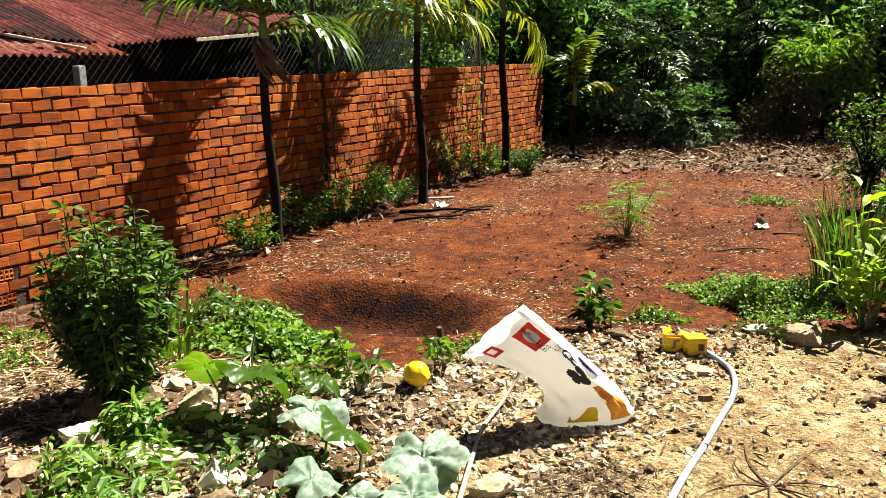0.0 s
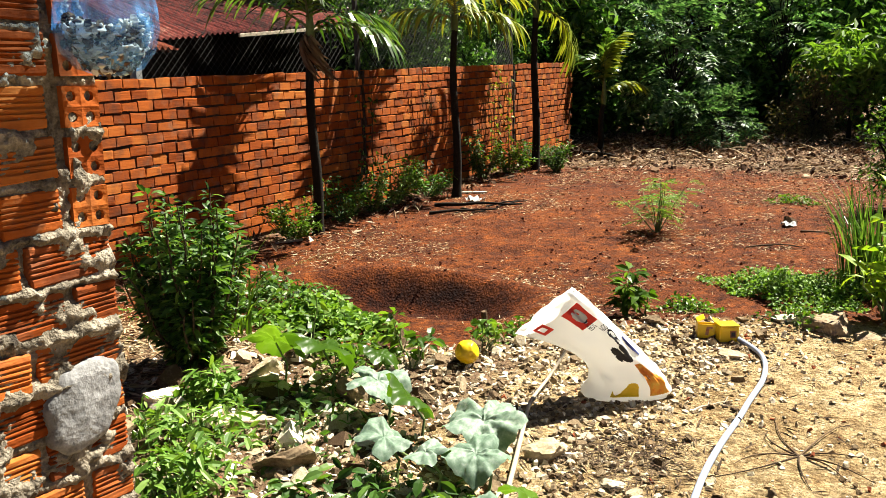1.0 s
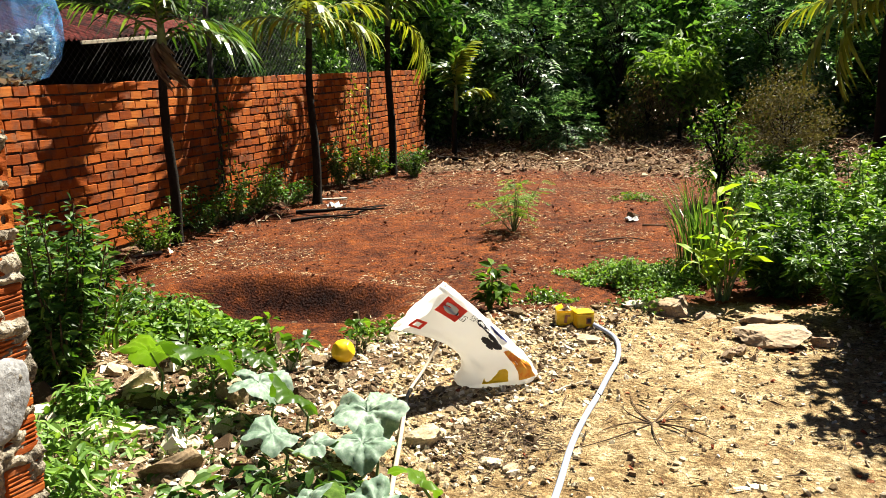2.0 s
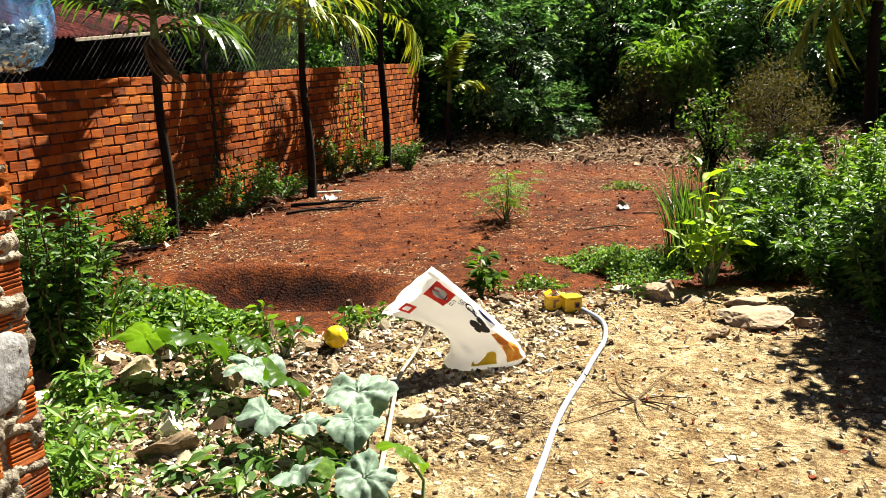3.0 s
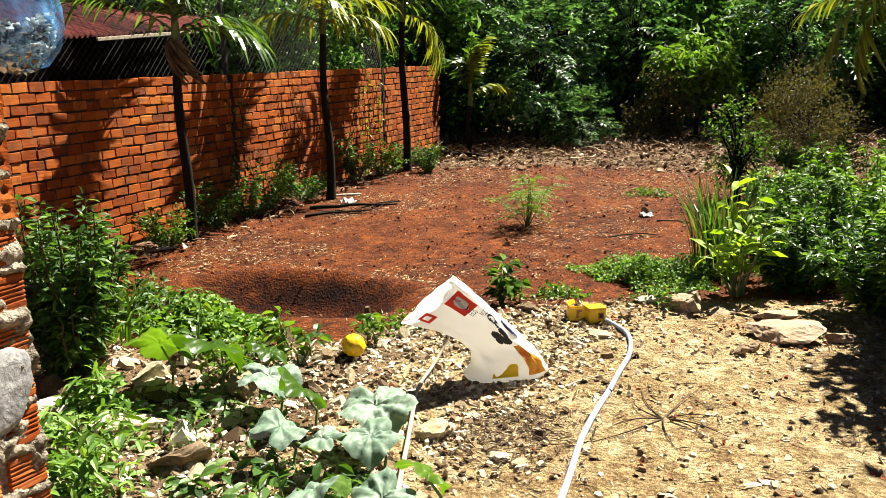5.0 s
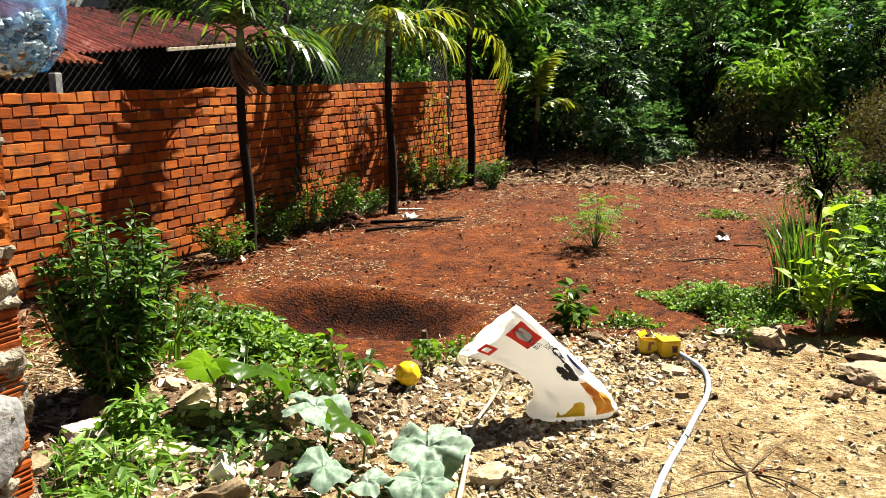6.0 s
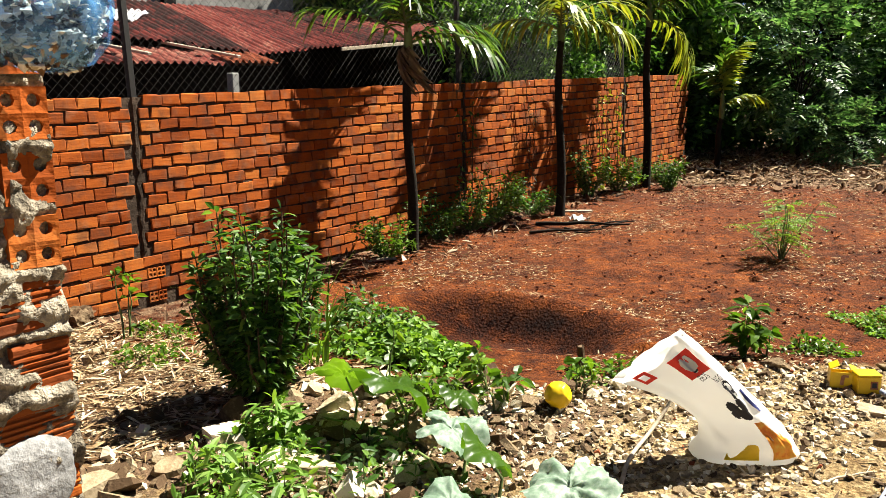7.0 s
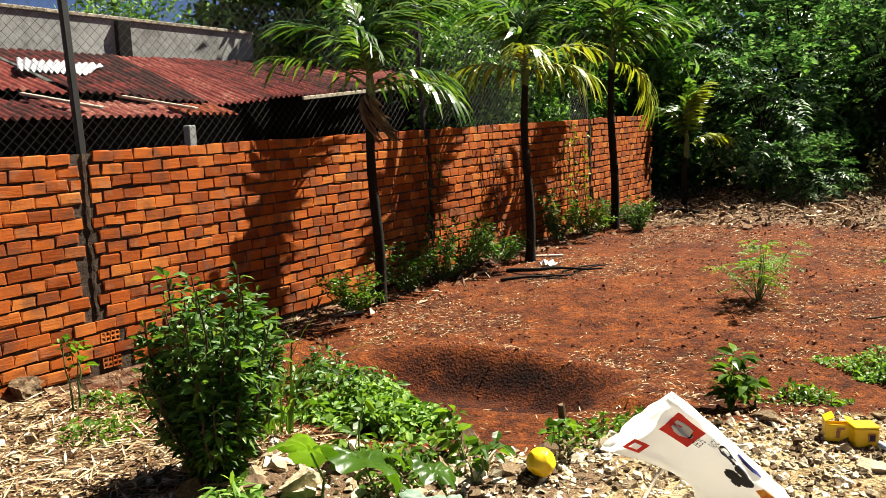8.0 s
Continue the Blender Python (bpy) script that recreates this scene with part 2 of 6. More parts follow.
def ground_material():
    m, nodes, links, bsdf = node_mat("bare_ground")
    big = noise_node(nodes, links, 0.9, 8)
    mid = noise_node(nodes, links, 7, 8)
    fine = noise_node(nodes, links, 55, 6, rough=0.75)
    grit = nodes.new("ShaderNodeTexVoronoi")
    grit.inputs["Scale"].default_value = 45
    tc = nodes.new("ShaderNodeTexCoord")
    links.new(tc.outputs["Object"], grit.inputs["Vector"])
    v = math_node(nodes, links, "ADD", math_node(nodes, links, "MULTIPLY", mid.outputs[0], 0.38), math_node(nodes, links, "MULTIPLY", fine.outputs[0], 0.36))
    v = math_node(nodes, links, "ADD", v, math_node(nodes, links, "MULTIPLY", big.outputs[0], 0.26))
    red = ramp(nodes, toned([(0.37, (0.025, 0.005, 0.001)), (0.46, (0.11, 0.024, 0.003)), (0.55, (0.23, 0.058, 0.0075)), (0.62, (0.33, 0.1, 0.016)), (0.72, (0.48, 0.19, 0.05))]))
    tan = ramp(nodes, toned([(0.37, (0.1, 0.052, 0.02)), (0.44, (0.33, 0.21, 0.09)), (0.52, (0.58, 0.43, 0.22)), (0.63, (0.86, 0.72, 0.47))]))
    lit = ramp(nodes, toned([(0.34, (0.035, 0.018, 0.01)), (0.48, (0.16, 0.09, 0.05)), (0.6, (0.34, 0.22, 0.13)), (0.75, (0.5, 0.4, 0.28))]))
    for r in (red, tan, lit):
        links.new(v, r.inputs[0])
    soil = nodes.new("ShaderNodeAttribute")
    soil.attribute_name = "soil"
    litter = nodes.new("ShaderNodeAttribute")
    litter.attribute_name = "litter"

    def edge(attr):
        a = math_node(nodes, links, "ADD", attr.outputs["Fac"], math_node(nodes, links, "MULTIPLY", math_node(nodes, links, "SUBTRACT", mid.outputs[0], 0.5), 1.1))
        e = ramp(nodes, [(0.38, (0, 0, 0)), (0.62, (1, 1, 1))])
        links.new(a, e.inputs[0])
        return e.outputs[0]

    cells = nodes.new("ShaderNodeTexVoronoi")
    cells.inputs["Scale"].default_value, cells.inputs["Randomness"].default_value = 85, 1
    links.new(tc.outputs["Object"], cells.inputs["Vector"])
    tone = nodes.new("ShaderNodeSeparateColor")
    links.new(cells.outputs["Color"], tone.inputs[0])
    grain = ramp(nodes, [(0.0, (0.42, 0.36, 0.3)), (0.3, (0.85, 0.83, 0.8)), (0.75, (1, 1, 1)), (1.0, (1.35, 1.35, 1.35))])
    links.new(tone.outputs[0], grain.inputs[0])
    col = mix_col(nodes, links, edge(soil), tan.outputs[0], red.outputs[0])
    col = mix_col(nodes, links, 0.8, col, grain.outputs[0], "MULTIPLY")
    crumbs = nodes.new("ShaderNodeTexVoronoi")
    crumbs.inputs["Scale"].default_value, crumbs.inputs["Randomness"].default_value = 24, 1
    warp = nodes.new("ShaderNodeVectorMath")
    warp.operation = "MULTIPLY_ADD"
    links.new(fine.outputs["Color"], warp.inputs[0])
    warp.inputs[1].default_value = (0.05, 0.05, 0.05)
    links.new(tc.outputs["Object"], warp.inputs[2])
    links.new(warp.outputs[0], crumbs.inputs["Vector"])
    shade = nodes.new("ShaderNodeSeparateColor")
    links.new(crumbs.outputs["Color"], shade.inputs[0])
    lumpy = ramp(nodes, [(0.0, (0.5, 0.46, 0.42)), (0.35, (0.85, 0.83, 0.82)), (0.8, (1.1, 1.1, 1.1)), (1.0, (1.5, 1.5, 1.5))])
    links.new(shade.outputs[0], lumpy.inputs[0])
    col = mix_col(nodes, links, 0.75, col, lumpy.outputs[0], "MULTIPLY")
    col = mix_col(nodes, links, edge(litter), col, lit.outputs[0])
    # dug soil set darker inside the pit, its shade put into the colour
    pit_shade = nodes.new("ShaderNodeAttribute")
    pit_shade.attribute_name = "pit_shade"
    col = mix_col(nodes, links, pit_shade.outputs["Fac"], col, mix_col(nodes, links, 1.0, col, (0.56, 0.48, 0.43), "MULTIPLY"))
    links.new(col, bsdf.inputs["Base Color"])
    bsdf.inputs["Roughness"].default_value = 0.95
    bsdf.inputs["Specular IOR Level"].default_value = 0.15
    h = math_node(nodes, links, "ADD", fine.outputs[0], math_node(nodes, links, "MULTIPLY", grit.outputs[0], 0.5))
    b = nodes.new("ShaderNodeBump")
    b.inputs["Strength"].default_value, b.inputs["Distance"].default_value = 1.0, 0.026
    links.new(h, b.inputs["Height"])
    links.new(b.outputs[0], bsdf.inputs["Normal"])
    return m


M_GROUND = ground_material()

# ---- building blocks ----
RNG = np.random.default_rng(7)


def mesh_np(name, verts, faces, material, smooth=False):
    me = bpy.data.meshes.new(name)
    me.from_pydata([tuple(v) for v in verts], [], [tuple(f) for f in faces])
    me.materials.append(material)
    if smooth:
        me.polygons.foreach_set("use_smooth", [True] * len(me.polygons))
    return me


def mesh_arr(name, verts, faces, material, smooth=False):
    """A mesh from an array of corners and an array of faces with equal numbers of corners."""
    verts, faces = np.asarray(verts, np.float32), np.asarray(faces, np.int32)
    me = bpy.data.meshes.new(name)
    n, k = faces.shape
    me.vertices.add(len(verts))
    me.vertices.foreach_set("co", verts.ravel())
    me.loops.add(n * k)
    me.loops.foreach_set("vertex_index", faces.ravel())
    me.polygons.add(n)
    me.polygons.foreach_set("loop_start", np.arange(0, n * k, k, dtype=np.int32))
    me.polygons.foreach_set("use_smooth", np.full(n, smooth))
    me.update(calc_edges=True)
    me.validate()
    me.materials.append(material)
    return me


def part(name, data, parent=None, label="", m=None):
    """Link a mesh as one object, under a thing or a part where given."""
    ob = new(name, data)
    if parent:
        ob.parent = parent
    if m is not None:
        ob.matrix_basis = m
    if label:
        ob["label"] = label
    return ob


def thing(name, at, label, category, group="", kind=""):
    ob = new(name)
    ob.empty_display_size = 0.1
    ob.matrix_basis = Matrix.Translation(at)
    return tagged(ob, label, category, group, kind)


def bm_mesh(name, bm, material, smooth=False):
    me = bpy.data.meshes.new(name)
    bm.to_mesh(me)
    bm.free()
    me.materials.append(material)
    if smooth:
        me.polygons.foreach_set("use_smooth", [True] * len(me.polygons))
    return me


def box_bm(size, centre=(0, 0, 0), bevel=0.0, seg=1):
    bm = bmesh.new()
    bmesh.ops.create_cube(bm, size=1, matrix=Matrix.Translation(centre) @ Matrix.Diagonal((*size, 1)))
    if bevel:
        bmesh.ops.bevel(bm, geom=bm.edges[:], offset=bevel, segments=seg, affect="EDGES")
    return bm


def tube(points, radii, sides=6):
    """Corners and quads of a tube through points."""
    P = np.asarray(points, float)
    R = np.broadcast_to(np.asarray(radii, float), (len(P),))
    T = np.gradient(P, axis=0)
    T /= np.linalg.norm(T, axis=1, keepdims=True) + 1e-9
    ref = np.array((0.0, 0.0, 1.0)) if abs(T[:, 2]).mean() < 0.8 else np.array((1.0, 0.0, 0.0))
    A = np.cross(T, ref)
    A /= np.linalg.norm(A, axis=1, keepdims=True) + 1e-9
    B = np.cross(T, A)
    a = np.linspace(0, 2 * math.pi, sides, endpoint=False)
    V = P[:, None] + R[:, None, None] * (A[:, None] * np.cos(a)[None, :, None] + B[:, None] * np.sin(a)[None, :, None])
    F = []
    for i in range(len(P) - 1):
        for j in range(sides):
            k = (j + 1) % sides
            F.append((i * sides + j, i * sides + k, (i + 1) * sides + k, (i + 1) * sides + j))
    return V.reshape(-1, 3), np.array(F)


def tubes(items, sides=5):
    V, F, n = [], [], 0
    for pts, rad in items:
        v, f = tube(pts, rad, sides)
        V.append(v), F.append(f + n)
        n += len(v)
    return np.concatenate(V), np.concatenate(F)


def unit(v):
    return v / (np.linalg.norm(v, axis=-1, keepdims=True) + 1e-9)


def leaf_arrays(P, D, N, L, W, droop=0.15, fine=False):
    """Leaves with base P, along D, facing N, folded along the midrib and bent down. fine: rounder ones."""
    D = unit(D)
    S = unit(np.cross(D, N))
    U = np.cross(S, D)
    L, W = np.broadcast_to(L, (len(P),))[:, None], np.broadcast_to(W, (len(P),))[:, None]
    down = np.array((0, 0, -1.0))

    def at(l, s, u):
        return P + D * L * l + S * W * s + U * W * u + down * L * droop * l * l
    if not fine:
        V = np.stack([at(0, 0, 0), at(0.45, -0.5, 0.16), at(1, 0, 0), at(0.45, 0.5, 0.16)], 1)
        F = np.array([(0, 1, 2), (0, 2, 3)])
    else:
        V = np.stack([at(0, 0, 0), at(0.28, -0.42, 0.12), at(0.62, -0.44, 0.14), at(1, 0, 0), at(0.62, 0.44, 0.14), at(0.28, 0.42, 0.12), at(0.3, 0, 0), at(0.62, 0, 0)], 1)
        F = np.array([(0, 6, 1), (1, 6, 7), (1, 7, 2), (2, 7, 3), (0, 5, 6), (6, 5, 4), (6, 4, 7), (7, 4, 3)])
    k = V.shape[1]
    return V.reshape(-1, 3), (np.arange(len(P))[:, None, None] * k + F[None]).reshape(-1, 3)


def rand_dirs(n, up=0.3, rng=RNG):
    d = rng.normal(size=(n, 3))
    d[:, 2] = d[:, 2] * 0.6 + up
    return unit(d)


def leaf_mesh(name, P, D, N, L, W, material, droop=0.15, fine=False):
    return mesh_arr(name, *leaf_arrays(P, D, N, L, W, droop, fine), material)


def compound(P, D, length, pairs, leaf_l, leaf_w, rng=RNG):
    """Feathered leaves: for each base P and direction D, a row of leaflet pairs. Gives base, direction, normal."""
    n = len(P)
    D = unit(D)
    S = unit(np.cross(D, np.array((0, 0, 1.0)) + rng.normal(size=(n, 3)) * 0.25))
    U = np.cross(S, D)
    t = np.linspace(0.2, 1, pairs)
    base = P[:, None] + D[:, None] * (length * t)[None, :, None] + np.array((0, 0, -1.0)) * (0.35 * length * t**2)[None, :, None]
    out, dirs, norm = [], [], []
    for s in (-1, 1):
        out.append(base.reshape(-1, 3))
        dirs.append((S[:, None] * s + D[:, None] * 0.45 + rng.normal(size=(n, pairs, 3)) * 0.15).reshape(-1, 3))
        norm.append(np.repeat(U[:, None], pairs, 1).reshape(-1, 3))
    return np.concatenate(out), np.concatenate(dirs), np.concatenate(norm)


def smooth01(v):
    v = np.clip(v, 0, 1)
    return v * v * (3 - 2 * v)

# ---- ground ----
EDGE_X = np.array((-9, -6, -4.5, -3.3, -2.3, -1.9, -1.0, 0.0, 3.0, 9.0))
EDGE_Y = np.array((2.6, 3.1, 2.9, 3.2, 3.7, 4.4, 5.05, 5.35, 5.6, 6.0))
PIT = (-3.38, 4.8, 0.95, 0.46)


def lumps(x, y):
    return 0.5 * np.sin(2.1 * x + 1.3 * y) * np.sin(1.7 * y - 0.6 * x) + 0.3 * np.sin(5.3 * x - 2.2 * y + 1) * np.sin(4.7 * y + 1.9 * x) + 0.2 * np.sin(11 * x + 3 * y) * np.sin(9.5 * y - 4 * x)


def ground_z(x, y):
    x, y = np.asarray(x, float), np.asarray(y, float)
    far = np.clip(y, -50, 40)
    z = 0.031 * np.where(far > 4, far - 4, 0.02 * (far - 4)) * smooth01((far - 3.5) / 3)
    z = z - 0.08 * smooth01((-x - 3.6) / 1.6)
    z = z - 0.05 * smooth01((y - np.interp(x, EDGE_X, EDGE_Y)) / 0.5) * smooth01((9 - y) / 3)
    r = np.hypot((x - PIT[0]) / PIT[2], (y - PIT[1]) / PIT[3])
    back = smooth01((y - PIT[1] + 0.1) / 0.3)
    z = z - 0.25 * smooth01((1.2 - 0.04 * back - r) * (1.35 + 0.33 * back)) + 0.06 * np.exp(-((r - 1.25) / 0.25) ** 2) * (y > PIT[1] - 0.1)
    return z + 0.014 * lumps(x, y) + 0.05 * smooth01((y - 11.5) / 2) * (1 + np.sin(1.3 * x + 2 * y)) * 0.5


def gz(x, y):
    return float(ground_z(x, y))


def build_ground():
    xs = np.concatenate([np.linspace(-400, -10, 24), np.arange(-9.5, -7, 0.25), np.arange(-7, 3.2, 0.055), np.arange(3.3, 12, 0.4), np.linspace(14, 400, 24)])
    ys = np.concatenate([np.linspace(-400, -4, 20), np.arange(-3.5, 1.2, 0.2), np.arange(1.3, 8.5, 0.055), np.arange(8.6, 22, 0.16), np.linspace(23, 400, 24)])
    X, Y = np.meshgrid(xs, ys)
    Z = ground_z(X, Y)
    fine = np.array([noise.noise((a * 4, b * 4, 0)) + 0.6 * noise.noise((a * 11, b * 11, 3)) for a, b in zip(X.ravel(), Y.ravel())]).reshape(X.shape)
    Z = Z + fine * (0.011 + 0.007 * (Y > 5)) * (np.abs(X) < 8) * (Y > 1) * (Y < 20)
    n, k = X.shape
    i = np.arange((n - 1) * k).reshape(n - 1, k)[:, :-1].ravel()
    me = mesh_arr("ground", np.stack([X, Y, Z], -1).reshape(-1, 3), np.stack([i, i + 1, i + k + 1, i + k], 1), M_GROUND, True)
    soil = smooth01(0.5 + (Y - np.interp(X, EDGE_X, EDGE_Y)) / 0.7)
    litter = smooth01((Y - 10.8 + 0.12 * X) / 2.2) * smooth01((26 - Y) / 4)
    litter = np.maximum(litter, 0.55 * smooth01((-X - 5.2) / 0.8) * smooth01((Y - 2) / 1))
    litter = np.maximum(litter, 0.62 * (1 - soil) * smooth01((-X - 1.5) / 0.5))
    # mask of the pit's hollow, where shade is painted into the soil
    pit_shade = smooth01((1.12 - np.hypot((X - PIT[0]) / PIT[2], (Y - PIT[1]) / PIT[3])) * 3)
    for key, val in (("soil", soil), ("litter", litter), ("pit_shade", pit_shade)):
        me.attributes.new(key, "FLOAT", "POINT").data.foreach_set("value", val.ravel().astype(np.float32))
    return tagged(part("ground", me), "red earth garden soil running into pale stony rubble", "ground", kind="structure")


build_ground()

# ---- brick boundary wall ----
WALL_X, COURSE, PITCH, SLOPE = -6.2, 0.1, 0.18, 0.032
COLUMNS = (3.84, 8.24, 12.6)


def wall_top(y):
    return 1.58 + SLOPE * (y - 3.2)


def brick_shapes(lx, ly, lz, count, seed):
    """Worn bricks: bevelled boxes with uneven corners; corners and triangles for joining."""
    rng = np.random.default_rng(seed)
    out = []
    for _ in range(count):
        bm = box_bm((lx, ly, lz), (0, 0, 0), 0.0035)
        v = np.array([q.co[:] for q in bm.verts]) + rng.normal(size=(len(bm.verts), 3)) * (0.0007, 0.005, 0.004)
        bmesh.ops.triangulate(bm, faces=bm.faces[:])
        bm.verts.index_update()
        f = np.array([[w.index for w in t.verts] for t in bm.faces])
        bm.free()
        out.append((v, f))
    return out


def hollow_brick(length, w, h, hole=0.0125):
    """A brick along -x from its open end at x = 0, with four round holes in that end."""
    bm = bmesh.new()
    q = ((-w / 4, -h / 4), (w / 4, -h / 4), (-w / 4, h / 4), (w / 4, h / 4))
    for cy, cz in q:
        ring = [(-1, -1), (0, -1), (1, -1), (1, 0), (1, 1), (0, 1), (-1, 1), (-1, 0)]
        outer = [bm.verts.new((0, cy + a * w / 4, cz + b * h / 4)) for a, b in ring]
        r = [Vector((a, b)).normalized() * hole for a, b in ring]
        inner = [bm.verts.new((-0.002, cy + v.x, cz + v.y)) for v in r]
        deep = [bm.verts.new((-0.12, cy + v.x, cz + v.y)) for v in r]
        for i in range(8):
            j = (i + 1) % 8
            bm.faces.new((outer[i], outer[j], inner[j], inner[i]))
            bm.faces.new((inner[i], inner[j], deep[j], deep[i]))
        bm.faces.new(deep)
    c = [bm.verts.new((x, y, z)) for x in (0, -length) for y, z in ((-w / 2, -h / 2), (w / 2, -h / 2), (w / 2, h / 2), (-w / 2, h / 2))]
    for i in range(4):
        j = (i + 1) % 4
        bm.faces.new((c[i], c[j], c[4 + j], c[4 + i]))
    bm.faces.new(c[4:])
    bmesh.ops.remove_doubles(bm, verts=bm.verts, dist=1e-5)
    bmesh.ops.recalc_face_normals(bm, faces=bm.faces)
    return bm


def build_far_wall():
    wall = thing("wall_west", (0, 0, 0), "long orange hollow-brick boundary wall with rough dark joints", "wall", kind="structure")
    y0, y1, depth = -1.5, 15.2, 0.16
    ys = np.linspace(y0, y1, 60)
    V = np.array([(x, y, z) for y in ys for x, z in ((WALL_X - 0.009, wall_top(y) - 1.75), (WALL_X - 0.009, wall_top(y) - 0.012), (WALL_X - depth, wall_top(y) - 0.012), (WALL_X - depth, wall_top(y) - 1.75))])
    F = [(i * 4 + j, i * 4 + (j + 1) % 4, i * 4 + 4 + (j + 1) % 4, i * 4 + 4 + j) for i in range(59) for j in range(4)]
    part("core", mesh_np("core", V, F, M_JOINT), wall, "dark weathered mortar")
    for c in COLUMNS:
        rng = np.random.default_rng(int(c * 10))
        bm = bmesh.new()
        rows = np.linspace(-1.25 if c < 5 else -1.6, -0.01, 26)
        grid = []
        for z in rows:
            w = 0.014 + rng.uniform(0, 0.012)
            o = rng.normal() * 0.006
            grid.append([bm.verts.new((WALL_X + d + rng.normal() * 0.003, c + o + s * w, wall_top(c) + z)) for s, d in ((-1.3, -0.014), (-0.6, 0.004), (0.6, 0.006), (1.3, -0.014))])
        for a, b in zip(grid, grid[1:]):
            for i in range(3):
                bm.faces.new((a[i], a[i + 1], b[i + 1], b[i]))
        part("joint_column", bm_mesh("joint_column", bm, M_JOINT), wall, "rough grey mortar column")
    shapes = brick_shapes(0.07, 0.167, 0.082, 10, 3)
    halves = brick_shapes(0.07, 0.09, 0.082, 4, 4)
    shared = [mesh_arr("brick", v, f, M_BRICK) for v, f in shapes]
    shared_h = [mesh_arr("brick", v, f, M_BRICK) for v, f in halves]
    ends = bm_mesh("brick_end", hollow_brick(0.1, 0.078, 0.078, 0.013), M_BRICK)
    tilt = Matrix.Rotation(math.atan(SLOPE), 4, "X")
    R3 = np.array(tilt.to_3x3())
    rng = np.random.default_rng(11)
    V, F, n, made = [], [], 0, 0
    for row in range(17):
        y = y0 + (0.5 if row % 2 else 0.0) * PITCH + rng.uniform(-0.02, 0.02)
        while y < y1 - 0.1:
            step = PITCH + rng.normal() * 0.004
            mid = y + step / 2
            y += step
            near = min(abs(mid - c) for c in COLUMNS)
            upper = row < 13
            k = int(rng.integers(10))
            use_half = False
            if upper and near < 0.035:
                continue
            if upper and near < 0.12:
                use_half = True
                side = 1 if min(COLUMNS, key=lambda c: abs(mid - c)) < mid else -1
                mid += side * 0.03
            z = wall_top(mid) - COURSE * (row + 0.42) + rng.normal() * 0.003
            x = WALL_X - 0.031 + rng.normal() * 0.0034
            if row in (14, 16) and abs(mid - 3.93) < 0.1:
                for s in (-0.042, 0.042):
                    part("brick", ends, wall, m=pose(WALL_X + 0.006, 3.93 + s, z))
                continue
            if 2.9 < mid < 6.05 and made < 300:
                turn = pose(0, 0, 0, rng.normal() * 0.6, 0, rng.normal() * 0.5)
                part("brick", (shared_h[k % 4] if use_half else shared[k]), wall, m=Matrix.Translation((x, mid, z)) @ tilt @ turn)
                made += 1
            else:
                v, f = (halves[k % 4] if use_half else shapes[k])
                V.append(v @ R3.T + (x, mid, z)), F.append(f + n)
                n += len(v)
    rest = part("brickwork", mesh_arr("brickwork", np.concatenate(V), np.concatenate(F), M_BRICK), wall, "orange hollow bricks in running bond")
    rest["kind"] = "stuff"
    return wall


# ---- near brick wall end ----
NEAR_X, NEAR_END = -1.4, 0.712


def ribbed_brick(length, seed):
    """A clay brick along y, its face at x = 0 scored by five grooves."""
    rng = np.random.default_rng(seed)
    h = 0.078
    prof = [(-0.07, -h / 2), (-0.004, -h / 2), (0, -h / 2 + 0.004)]
    for z in np.linspace(-0.018, 0.022, 5):
        prof += [(0, z - 0.0034), (-0.0045, z - 0.0012), (-0.0045, z + 0.0012), (0, z + 0.0034)]
    prof += [(0, h / 2 - 0.004), (-0.004, h / 2), (-0.07, h / 2)]
    k, V = len(prof), []
    for t in (-0.5, -0.485, -0.2, 0.15, 0.485, 0.5):
        inset = 0.004 if abs(t) == 0.5 else 0.0
        for x, z in prof:
            V.append((x - inset + rng.normal() * 0.0006, t * length, z * (1 - inset * 8) + rng.normal() * 0.0007))
    F = [(i * k + j, i * k + (j + 1) % k, (i + 1) * k + (j + 1) % k, (i + 1) * k + j) for i in range(5) for j in range(k)]
    F += [tuple(range(k)), tuple(range(6 * k - 1, 5 * k - 1, -1))]
    return mesh_np("brick", V, F, M_BRICK)


